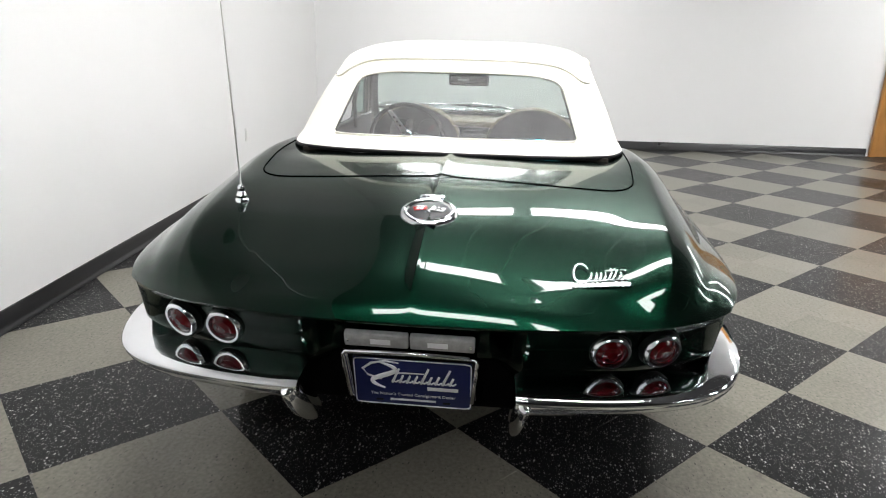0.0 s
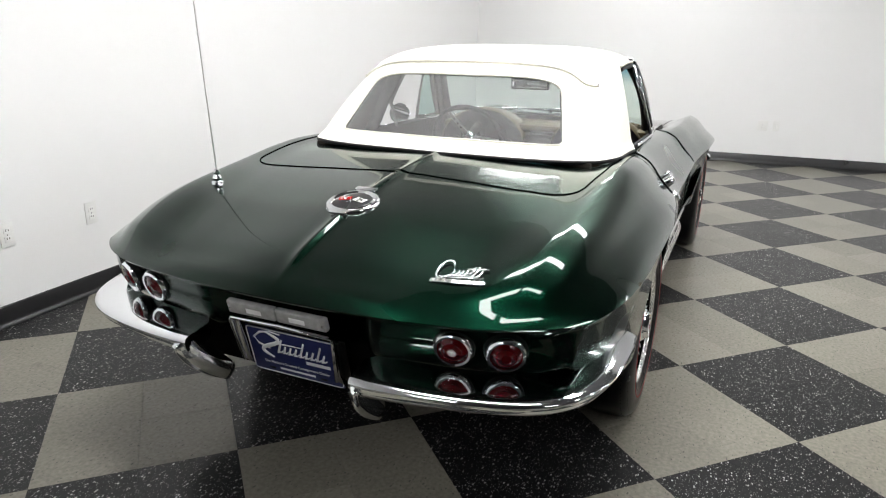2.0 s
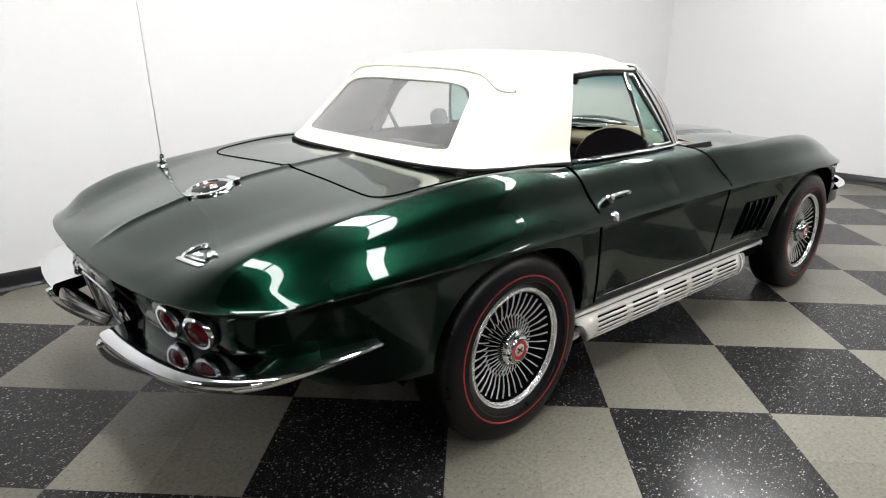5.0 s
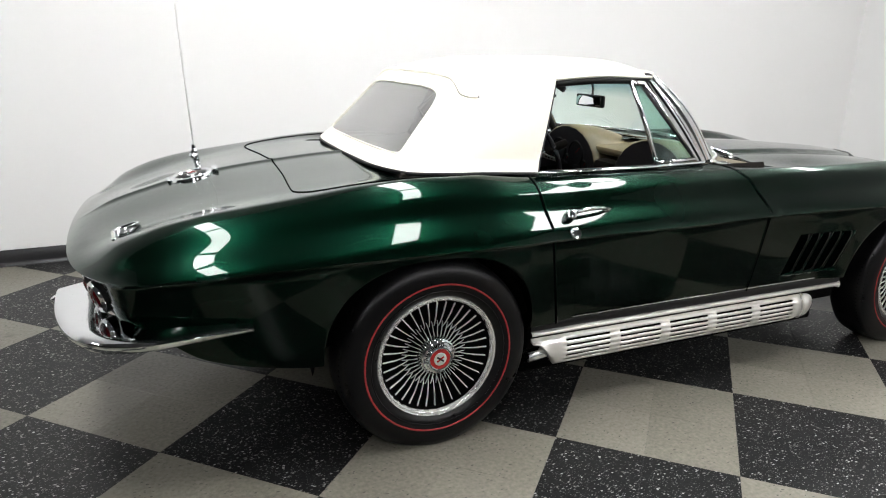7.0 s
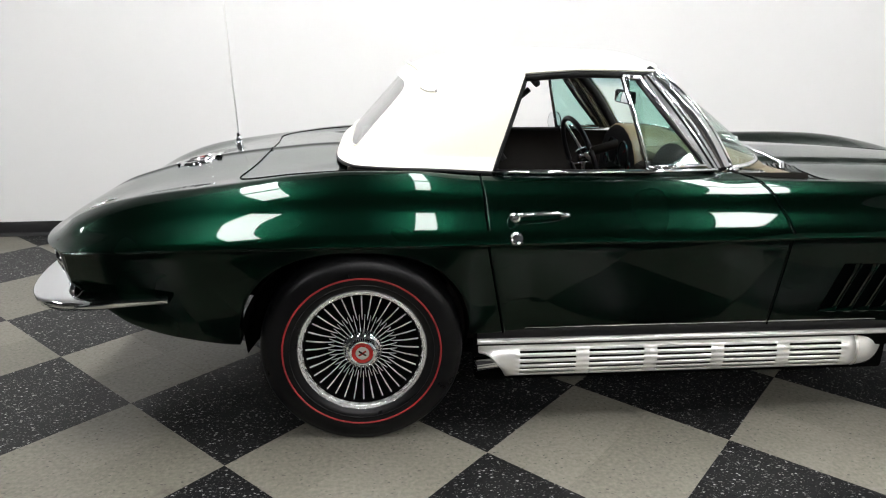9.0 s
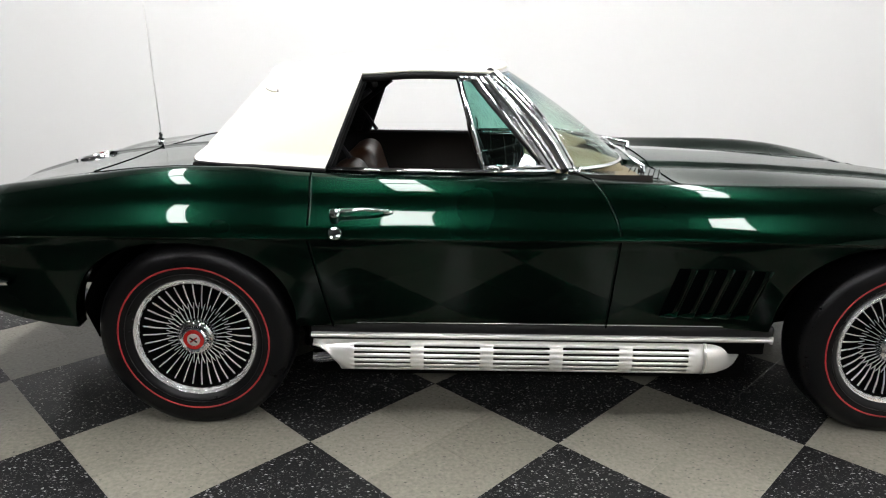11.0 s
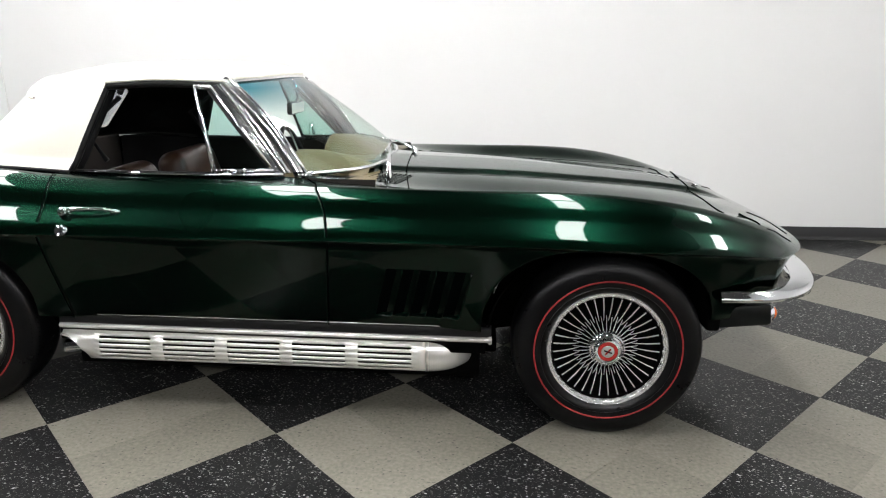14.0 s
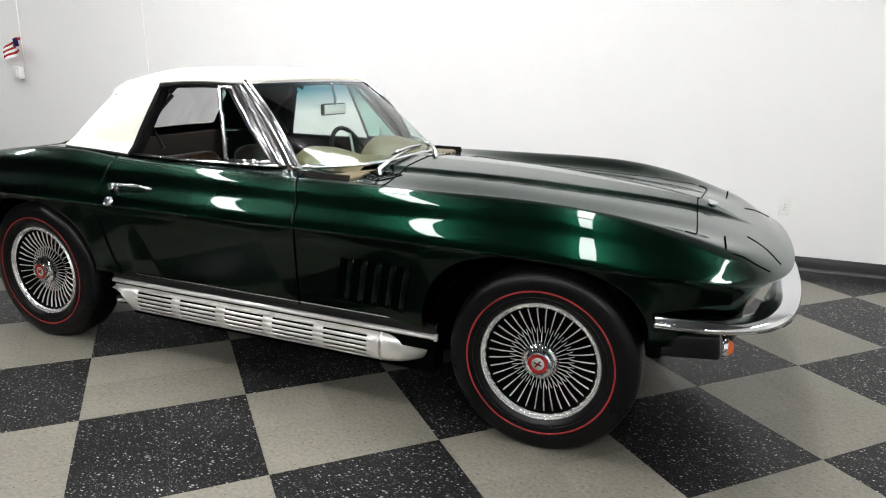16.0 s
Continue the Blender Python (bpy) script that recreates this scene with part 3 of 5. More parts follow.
def top_point(x, y):
    """The body's upper surface at a place in plan, lifted by nothing: (x, y, z)."""
    a = abs(y)
    lo, hi = 0, len(STATIONS) - 1

    def at(i):
        r = HALF[i]
        for k in range(NV - 1):
            if r[k][1] <= a <= r[k + 1][1]:
                t = (a - r[k][1]) / max(r[k + 1][1] - r[k][1], 1e-6)
                return [r[k][c] + t * (r[k + 1][c] - r[k][c]) for c in range(3)]
        return r[-1]
    while hi - lo > 1:
        m = (lo + hi) // 2
        if at(m)[0] < x:
            lo = m
        else:
            hi = m
    p, q = at(lo), at(hi)
    t = min(max((x - p[0]) / max(q[0] - p[0], 1e-6), 0), 1)
    return Vector((x, y, p[2] + t * (q[2] - p[2])))


def top_normal(x, y):
    d = 0.012
    a = top_point(x + d, y) - top_point(x - d, y)
    b = top_point(x, y + d) - top_point(x, y - d)
    return a.cross(b).normalized()


def side_row(xs):
    """The flank below the crease, from the crease lip down to the lower edge, with a folded-in flange."""
    yk, zk, zb, yl = crease_y(xs), crease_z(xs), low_edge(xs), sill_y(xs)
    row = [(yk, zk), (yk - 0.004, zk - 0.006), (yk - 0.012, zk - 0.012)]
    zt = zk - 0.012
    for k in range(1, 11):
        z = zt + (zb - zt) * k / 10
        f = max((z - 0.37) / (zt - 0.37), 0)
        row.append((yl + (yk - 0.012 - yl) * f ** 0.85, z))
    y, z = row[-1]
    row += [(y - 0.006, z - 0.004), (y - 0.03, z - 0.003), (y - 0.06, z + 0.002)]
    return [(xs, a, b) for a, b in row]


SIDE = [side_row(x) for x in STATIONS]


def smooth_normals(rows):
    a = np.array(rows, float)
    du, dv = np.gradient(a, axis=0), np.gradient(a, axis=1)
    n = np.cross(du, dv)
    n /= np.maximum(np.linalg.norm(n, axis=2, keepdims=True), 1e-9)
    return n


def panel(name, rows, normals, keep, parent, label="", mat=PAINT, flip=False):
    """One panel cut out of a shared sheet; it keeps the sheet's own normals, so that neighbours meet without a break."""
    n = len(rows[0])
    used, verts, faces, nrm = {}, [], [], []

    def vid(i, j):
        if (i, j) not in used:
            used[(i, j)] = len(verts)
            verts.append(rows[i][j])
            nrm.append(-normals[i][j] if flip else normals[i][j])
        return used[(i, j)]
    for i in range(len(rows) - 1):
        for j in range(n - 1):
            if keep(i, j):
                q = (vid(i, j), vid(i + 1, j), vid(i + 1, j + 1), vid(i, j + 1))
                faces.append(q[::-1] if flip else q)
    me = mesh_of(name, verts, faces)
    me.normals_split_custom_set_from_vertices([tuple(map(float, v)) for v in nrm])
    return part(name, me, mat, parent, label)


# full upper sheet, right to left
UP = [[(x, -y, z) for x, y, z in reversed(r[1:])] + list(r) for r in HALF]
UN = smooth_normals(UP)
MID = NV - 1
DOOR0, DOOR1 = 0.43, 1.475


def sx(i):
    return 0.5 * (STATIONS[i] + STATIONS[min(i + 1, len(STATIONS) - 1)])


def in_cockpit(i, j):
    k = abs(j + 0.5 - MID)
    x = 0.5 * (UP[i][j][0] + UP[i + 1][j][0])
    return k < INNER and -0.02 < x < 1.56 - 0.20 * (k / INNER) ** 2


def zone(i, j):
    if in_cockpit(i, j):
        return "hole"
    k = abs(j + 0.5 - MID)
    x = sx(i)
    xa = 0.5 * (UP[i][j][0] + UP[i + 1][j][0])
    if DOOR0 < x < DOOR1 and k >= INNER:
        return "door_r" if j < MID else "door_l"
    if k < INNER and 1.74 < xa < 2.925:
        return "hood"
    if k < INNER and -0.385 < xa <= -0.02:
        return "lid"
    return "body"


ZONES = {(i, j): zone(i, j) for i in range(len(UP) - 1) for j in range(len(UP[0]) - 1)}
rear_body = panel("rear_body", UP, UN, lambda i, j: ZONES[i, j] == "body" and STATIONS[i] < 0.9, car, "dark green metallic rear deck and fenders")
body = panel("front_body", UP, UN, lambda i, j: ZONES[i, j] == "body" and STATIONS[i] >= 0.9, car, "dark green metallic nose, cowl and front fenders")
hood = panel("hood", UP, UN, lambda i, j: ZONES[i, j] == "hood", car, "green hood with a raised centre")
lid = panel("roof_deck_lid", UP, UN, lambda i, j: ZONES[i, j] == "lid", car, "green lid behind the soft top")
door_r = panel("door", UP, UN, lambda i, j: ZONES[i, j] == "door_r", car, "closed green door with its window down")
door_l = panel("door", UP, UN, lambda i, j: ZONES[i, j] == "door_l", car, "closed green door")

def edge_inward(w, tail):
    """Plan point and inward way of the tail or nose edge at w."""
    xs = S0 if tail else S1
    yk = crease_y(xs)

    def q(v):
        return Vector((station_x(xs, min(abs(v), 1)), v * yk, 0))
    t = (q(min(w + 0.01, 1)) - q(max(w - 0.01, -1))).normalized()
    n = Vector((t.y, -t.x, 0)) if tail else Vector((-t.y, t.x, 0))
    return q(w), n


EDGE_W = [math.sin(math.pi / 2 * k / 40) for k in range(41)]
REAR_FOLD = [(0, 0), (0.004, -0.006), (0.012, -0.012), (0.026, -0.016), (0.037, -0.022), (0.041, -0.032), (0.051, -0.060), (0.056, -0.076), (0.053, -0.081), (0.066, -0.118),
             (0.071, -0.134), (0.080, -0.148), (0.095, -0.162), (0.12, -0.182), (0.18, -0.21), (0.34, -0.25)]
NOSE_FOLD = [(0, 0), (0.004, -0.006), (0.013, -0.012), (0.026, -0.020), (0.042, -0.032), (0.056, -0.045), (0.069, -0.060), (0.079, -0.075), (0.087, -0.090), (0.093, -0.105),
             (0.099, -0.120), (0.110, -0.140), (0.130, -0.160), (0.160, -0.180), (0.21, -0.20), (0.28, -0.23)]


def end_rows(tail):
    """Rows of the sheet under the tail or nose edge, from the middle to the corner, where they run into the flank."""
    rows = []
    xs = S0 if tail else S1
    yk, zk = crease_y(xs), crease_z(xs)
    corner = side_row(xs)
    r = HALF[0 if tail else -1]
    for w in EDGE_W:
        p, n = edge_inward(w, tail)
        zl = zk
        for k in range(NV - 1):
            if r[k][1] <= p.y <= r[k + 1][1] + 1e-6:
                zl = r[k][2] + (r[k + 1][2] - r[k][2]) * (p.y - r[k][1]) / max(r[k + 1][1] - r[k][1], 1e-6)
        b = step(0.80, 1.0, w)
        row = []
        for k, (d, dz) in enumerate(REAR_FOLD if tail else NOSE_FOLD):
            if tail and k >= 4:
                d += 0.055 * (1 - step(0.225, 0.262, p.y))
            if not tail and k >= 5:
                d += 0.13 * (1 - step(0.36, 0.48, p.y))
            c = corner[k]
            row.append((p.x + (1 - b) * n.x * d, p.y + (1 - b) * n.y * d + b * (c[1] - yk), zl + (1 - b) * dz + b * (c[2] - zk)))
        rows.append(row)
    return rows


LEFT = end_rows(True) + SIDE[1:-1] + end_rows(False)[::-1]
MARK = [("t", w) for w in EDGE_W] + [("s", x) for x in STATIONS[1:-1]] + [("n", w) for w in EDGE_W[::-1]]
RIGHT = [[(x, -y, z) for x, y, z in r] for r in LEFT]
EXTRA = 60
# once round the car: left side to the tail, right side to the nose, and on over the nose's left half
RING = LEFT[::-1] + RIGHT[1:] + LEFT[::-1][1:EXTRA]
RING_AT = [(k, v, 1) for k, v in MARK[::-1]] + [(k, v, -1) for k, v in MARK[1:]] + [(k, v, 2) for k, v in MARK[::-1][1:EXTRA]]
RING_N = smooth_normals(RING)
SPLIT = 0.74


def ring_zone(i):
    (k0, v0, s0), (k1, v1, s1) = RING_AT[i], RING_AT[i + 1]
    if k0 == "t" and k1 == "t" and min(v0, v1) < SPLIT:
        return "rear"
    if k0 == "n" and k1 == "n" and min(v0, v1) < SPLIT:
        return "front" if i > len(LEFT) or s0 == 2 else "none"
    if s1 == 2 or (s0 == 2):
        return "none"
    x = S0 if k0 == "t" or k1 == "t" else S1 if k0 == "n" or k1 == "n" else 0.5 * (v0 + v1)
    side = "r" if s1 < 0 else "l"
    return ("quarter_" if x < DOOR0 else "wing_" if x > DOOR1 else "door_") + side


RZ = [ring_zone(i) for i in range(len(RING) - 1)]
for want, name, parent, label in (("rear", "rear_panel", car, "recessed green tail panel under the deck lip"), ("front", "front_panel", car, "green panel under the nose"),
                                  ("quarter_r", "quarter_panel", car, "rear flank with a wheel opening"), ("quarter_l", "quarter_panel", car, "rear flank with a wheel opening"),
                                  ("wing_r", "front_wing", car, "front flank with a wheel opening"), ("wing_l", "front_wing", car, "front flank with a wheel opening"),
                                  ("door_r", "door_skin", door_r, ""), ("door_l", "door_skin", door_l, "")):
    panel(name, RING, RING_N, lambda i, j: RZ[i] == want, parent, label, flip=True)

# dark inner wells and floor pan
for ax, (a, b, top) in zip((0.0, 2.489), ARCHES):
    for s in (-1, 1):
        rows = []
        for y, rr, low in ((0.79, 0.395, 16), (0.70, 0.39, -8), (0.50, 0.37, -10), (0.495, 0.10, -10)):
            turn = [radians(low + (180 - 2 * low) * k / 20) for k in range(21)]
            rows.append([(0.5 * (a + b) + rr * math.cos(q), s * y, 0.33 + rr * 0.95 * math.sin(q)) for q in turn])
        part("wheel_well", grid_mesh(rows), UNDER, car)
pan = box((1.75, 1.28, 0.05), (1.22, 0, 0.25), 0.01)
part("floor_pan", pan, UNDER, car)
for s in (-1, 1):
    part("frame_rail", box((1.62, 0.10, 0.13), (1.22, s * 0.625, 0.195), 0.012), UNDER, car, "black chassis rail under the sill")
part("gearbox_cover", box((1.5, 0.40, 0.10), (1.1, 0, 0.185), 0.03), UNDER, car)
part("tail_pan", box((0.50, 1.10, 0.10), (-0.62, 0, 0.48), 0.03), UNDER, car)
# made-up black block that keeps the lit floor from showing through the wheel arch
part("front_dark_block", box((0.20, 0.96, 0.24), (2.80, 0, 0.46), 0.02), UNDER, car)
for s in (-1, 1):
    part("front_splash", box((0.05, 0.33, 0.20), (2.865, s * 0.625, 0.505), 0.012), UNDER, car)
part("rear_valance", box((0.10, 0.90, 0.16), (-0.93, 0, 0.47), 0.02), UNDER, car)
# solid black filler added as the shade between nose and bumper
part("grille_shade_block", box((0.16, 1.14, 0.13), (2.995, 0, 0.550), 0.02), UNDER, car, "black block in place of the dark space behind the front bumper")
part("nose_pan", box((0.24, 1.0, 0.08), (2.93, 0, 0.47), 0.03), UNDER, car)
for s in (-1, 1):
    part("rocker", box((1.66, 0.03, 0.13), (1.22, s * 0.735, 0.33), 0.006), UNDER, car)


def on_top(points, lift=0.0012, fine=0.03):
    """A line on the upper surface through plan points, close-knit."""
    out = []
    for a, b in zip(points, points[1:]):
        n = max(2, int(math.dist(a, b) / fine))
        for k in range(n):
            t = k / n
            x, y = a[0] + (b[0] - a[0]) * t, a[1] + (b[1] - a[1]) * t
            out.append(top_point(x, y) + lift * top_normal(x, y))
    x, y = points[-1]
    out.append(top_point(x, y) + lift * top_normal(x, y))
    return out


def arc_corner(a, b, c, r=0.06, n=5):
    """Plan points that round the corner at b."""
    a, b, c = Vector(a), Vector(b), Vector(c)
    p, q = b + (a - b).normalized() * r, b + (c - b).normalized() * r
    return [tuple(((1 - t) ** 2) * p + 2 * t * (1 - t) * b + t * t * q) for t in (k / n for k in range(n + 1))]


def gap_line(points, parent, width=0.0020):
    return part("panel_gap", tube(points, width, 6), GAP, parent)


# seams of the lid behind the roof
half = [(-0.385, 0.0), (-0.395, 0.28)] + arc_corner((-0.40, 0.35), (-0.425, 0.615), (-0.2, 0.64), 0.10) + [(-0.15, 0.643), (0.12, 0.655), (0.40, 0.655)]
for s in (-1, 1):
    gap_line(on_top([(x, s * y) for x, y in half]), lid)
# hood seams
for s in (-1, 1):
    gap_line(on_top([(2.925, 0.0), (2.94, s * 0.30)] + [(x, s * y) for x, y in arc_corner((2.94, 0.30), (2.95, 0.545), (2.7, 0.56), 0.04)]), hood)
    gap_line(on_top([(2.89, s * 0.556), (2.4, s * 0.565), (1.74, s * 0.575)]), hood, 0.0010)
    gap_line(on_top([(1.74, s * 0.575), (1.70, s * 0.3), (1.69, 0)]), hood)
    # rotating lamp covers in the nose
    gap_line(on_top([(3.04, s * 0.43), (3.045, s * 0.62)]), body, 0.0032)
    gap_line(on_top([(3.12, s * 0.30), (3.19, s * 0.38), (3.23, s * 0.44)]), body, 0.0016)
    gap_line(on_top([(3.07, s * 0.63), (3.14, s * 0.60), (3.19, s * 0.57)]), body, 0.0016)
    # door seams over the shoulder and down the flank
    for x_top, x_mid, x_low, d in ((0.405, 0.415, 0.485, -1), (1.40, 1.475, 1.46, 1)):
        line = on_top([(x_top, s * 0.655), (x_top + 0.2 * (x_mid - x_top), s * 0.70), (x_top + 0.8 * (x_mid - x_top), s * 0.77), (x_mid, s * 0.822)], 0.0012, 0.02)
        for k in range(8):
            t = k / 7
            x = x_mid + (x_low - x_mid) * t
            yk, zk, yl = crease_y(x), crease_z(x), sill_y(x)
            z = zk - 0.013 + (0.385 - zk) * t
            f = max((z - 0.37) / (zk - 0.012 - 0.37), 0)
            line.append(Vector((x, s * (yl + (yk - 0.012 - yl) * f ** 0.85 + 0.0008), z)))
        gap_line(line, door_r if s < 0 else door_l, 0.003)
        part("rolled_edge", tube([p + Vector((-0.0052 * d, 0, 0)) for p in line], 0.0026, 8), PAINT, door_r if s < 0 else door_l)
    gap_line([(0.485, s * 0.7755, 0.386), (1.0, s * 0.7715, 0.386), (1.46, s * 0.7715, 0.386)], door_r if s < 0 else door_l)
gap_line(on_top([(1.40, -0.655), (1.37, -0.625), (1.33, -0.60)]), body)

# ---- car: rear end ----


def tail_lamp(y, z, x):
    lamp = new("tail_lamp")
    lamp.parent, lamp.location = car, (x, y, z)
    # square to the panel, which leans in below and turns away towards the corner
    lamp.rotation_euler = (0, radians(-15), -math.copysign(radians(9 + 96 * (abs(y) - 0.482)), y))
    lamp["label"] = "round red tail lamp in a chrome bezel"
    part("bezel", revolve([(0.0375, -0.010), (0.040, -0.0155), (0.0455, -0.0170), (0.050, -0.0125), (0.0515, -0.006)], 40, "x"), CHROME, lamp)
    part("cup", revolve([(0.0512, -0.007), (0.054, 0.004), (0.058, 0.022)], 40, "x"), GLOSSBLACK, lamp)
    part("lens", revolve([(0.0, -0.022), (0.012, -0.0215), (0.013, -0.0235), (0.024, -0.019), (0.026, -0.020), (0.033, -0.014), (0.039, -0.008)], 40, "x"), LENS, lamp)
    return lamp


for y, x in ((0.487, -1.031), (0.613, -1.004)):
    for s in (-1, 1):
        tail_lamp(s * y, 0.610, x)


def swept_bumper(path, prof_at, side, parent, label):
    """A chrome blade: sections laid square to a plan path; prof_at(t) gives (out, z) pairs."""
    rows = []
    n = len(path)
    for i, p in enumerate(path):
        a, b = Vector(path[max(i - 1, 0)]), Vector(path[min(i + 1, n - 1)])
        d = (b - a).normalized()
        out = Vector((d.y, -d.x)) * side
        rows.append([(p[0] + out.x * o, p[1] + out.y * o, z) for o, z in prof_at(i / (n - 1))])
    me = grid_mesh(rows)
    bm = bmesh.new()
    bm.from_mesh(me)
    bmesh.ops.holes_fill(bm, edges=[e for e in bm.edges if e.is_boundary], sides=0)
    bmesh.ops.recalc_face_normals(bm, faces=bm.faces)
    return part("bumper", smooth(bm, 60), CHROME, parent, label)


def smooth_path(knots, n):
    """A smooth plan path through a few knots."""
    t = [0]
    for a, b in zip(knots, knots[1:]):
        t.append(t[-1] + math.dist(a, b))
    fx, fy = curve_of(list(zip(t, [k[0] for k in knots]))), curve_of(list(zip(t, [k[1] for k in knots])))
    return [(fx(t[-1] * k / n), fy(t[-1] * k / n)) for k in range(n + 1)]


REAR_BUMPER = [(-1.152, 0.262), (-1.142, 0.42), (-1.118, 0.565), (-1.075, 0.688), (-0.995, 0.785), (-0.90, 0.831), (-0.78, 0.854), (-0.68, 0.858), (-0.605, 0.853)]


def rear_profile(t):
    taper = 1 - 0.75 * step(0.55, 1.0, t)
    deep = 0.115 * (1 - 0.62 * step(0.45, 0.9, t))
    lift = -0.005 + 0.015 * step(0.5, 1.0, t)
    top, low = 0.556 + lift, 0.497 + lift
    if t > 0.5:
        low = low + (1 - taper) * 0.030
    low -= 0.010 * (1 - step(0.03, 0.24, t))
    k = min(1, t / 0.03) if t < 0.03 else 1
    h = (top - low)
    pts = [(-deep, top - 0.004), (-deep * 0.75, top - 0.0072), (-deep * 0.5, top - 0.0106), (-deep * 0.28, top - 0.0138), (0.002, top - 0.0190), (0.009, top - 0.0240), (0.0125, top - 0.5 * h), (0.010, low + 0.3 * h), (0.002, low + 0.08 * h), (-0.014, low), (-0.04, low + 0.004), (-deep, low + 0.02)]
    return [(o * (0.7 + 0.3 * k), z) for o, z in pts]


for s in (-1, 1):
    pth = [(x, s * y) for x, y in smooth_path(REAR_BUMPER, 44)]
    rb = swept_bumper(pth, rear_profile, -s, car, "chrome rear bumper half wrapped round the corner")
    # inner end piece: a tapering chrome tongue that sweeps down and forwards under the tail
    guard, wide = [], []
    for k in range(17):
        t = k / 16
        guard.append((-1.148 + 0.010 * t + 0.140 * t ** 1.5, s * (0.280 - 0.020 * t), 0.520 - 0.160 * t + 0.006 * math.sin(math.pi * t)))
        wide.append(0.011 + 0.009 * math.sin(math.pi * min(1, 0.10 + 0.74 * t)) ** 0.8 - 0.004 * t)
    part("bumper_guard", tube(guard, wide, 20, 2.3), CHROME, rb)

# number plate, its holder and lamps
plate = new("plate")
plate.parent, plate.location, plate.rotation_euler = car, (-1.018, 0.0, 0.488), (0, radians(-14), 0)
plate["label"] = "navy dealer plate with white print in a chrome surround"
part("sheet", box((0.004, 0.305, 0.155), (-0.006, 0, -0.01), 0.0015), PLATEBLUE, plate)
rim = []
for k in range(121):
    a = 2 * math.pi * k / 120
    c, q = math.cos(a), math.sin(a)
    f = (abs(c) ** 26 + abs(q) ** 26) ** (-1 / 26)
    rim.append((-0.0085, 0.1505 * c * f, 0.0755 * q * f - 0.01))
part("border", tube(rim, 0.0016, 6), PLATEWHITE, plate)
# the surround is a shallow box: a rounded front rim and flanges that run back to the sheet
holder = [(-0.038, y, z) for y, z in ((0.155, -0.034), (0.168, 0.100), (0.161, 0.111), (0.0, 0.115), (-0.161, 0.111), (-0.168, 0.100), (-0.155, -0.034))]
flange = [(0.002, y, z) for y, z in ((0.153, -0.085), (0.158, 0.062), (0.153, 0.072), (0.0, 0.074), (-0.153, 0.072), (-0.158, 0.062), (-0.153, -0.085))]
part("holder", tube(holder, 0.0060, 8), CHROME, plate, "bright steel plate surround")
thick(part("holder_flange", grid_mesh([holder, flange]), CHROME, plate), 0.0015)
part("holder_back", box((0.004, 0.325, 0.135), (0.016, 0, -0.010), 0.001), BLACK, plate)


def lettering(name, words, size, at, mat, parent, turn, shear=0.0, depth=0.0004):
    cu = bpy.data.curves.new(name, "FONT")
    cu.body, cu.size, cu.align_x, cu.align_y, cu.extrude, cu.shear = words, size, "CENTER", "CENTER", depth, shear
    tmp = bpy.data.objects.new(name, cu)
    scene.collection.objects.link(tmp)
    bpy.context.view_layer.update()
    me = bpy.data.meshes.new_from_object(tmp.evaluated_get(bpy.context.evaluated_depsgraph_get()))
    bpy.data.objects.remove(tmp)
    bpy.data.curves.remove(cu)
    me.materials.clear()
    ob = part(name, me, mat, parent)
    ob.location, ob.rotation_euler = at, turn
    return ob


FACING_BACK = (math.pi / 2, 0, -math.pi / 2)
lettering("slogan", "The Nation's Trusted Consignment Dealer", 0.0128, (-0.0092, 0, -0.050), PLATEWHITE, plate, FACING_BACK)
part("address_bar", box((0.001, 0.12, 0.006), (-0.0088, 0.0, -0.068)), PLATEWHITE, plate)
# the dealer's mark as plain strokes: a large swash, then slanted pills, over a bar
mark = []
for k in range(41):
    t = k / 40
    mark.append((-0.0092, 0.078 - 0.004 * t + 0.036 * math.sin(2.1 * math.pi * t + 2.9) * (1 - 0.25 * t), 0.058 - 0.088 * t))
part("mark_swash", tube(mark, [0.0022 + 0.0046 * math.sin(math.pi * k / 40) for k in range(41)], 8), PLATEWHITE, plate)
part("mark_flourish", tube([(-0.0092, 0.034, 0.056), (-0.0092, 0.070, 0.061), (-0.0092, 0.105, 0.052), (-0.0092, 0.128, 0.032), (-0.0092, 0.116, 0.012), (-0.0092, 0.080, 0.000)], [0.0014, 0.0026, 0.0034, 0.0034, 0.0028, 0.0018], 8), PLATEWHITE, plate)
for k, tall in enumerate((0.046, 0.024, 0.024, 0.024, 0.050, 0.024, 0.026, 0.050, 0.024)):
    y0 = 0.046 - 0.0185 * k
    part("mark_stroke", tube([(-0.0092, y0 + 0.006, -0.008), (-0.0092, y0 + 0.006 - 0.40 * tall, -0.008 + tall)], [0.0036, 0.0030], 8), PLATEWHITE, plate)
    part("mark_loop", tube([(-0.0092, y0 + 0.004, -0.004), (-0.0092, y0 - 0.003, -0.0075), (-0.0092, y0 - 0.010, -0.001)], 0.0022, 6), PLATEWHITE, plate)
part("mark_crossbar", tube([(-0.0092, 0.060, 0.021), (-0.0092, 0.02, 0.024), (-0.0092, -0.03, 0.025)], [0.0010, 0.0022, 0.0012], 6), PLATEWHITE, plate)
part("mark_bar", box((0.001, 0.080, 0.011), (-0.0088, -0.078, -0.0245), 0.0003), PLATEWHITE, plate)
for y in (-0.088, 0.088):
    part("bolt_slot", box((0.002, 0.020, 0.007), (-0.0085, y, -0.072), 0.0008), BLACK, plate)
lamps = new("plate_lamp")
lamps.parent, lamps.location, lamps.rotation_euler = car, (-1.088, 0.0, 0.627), (0, radians(-16), 0)
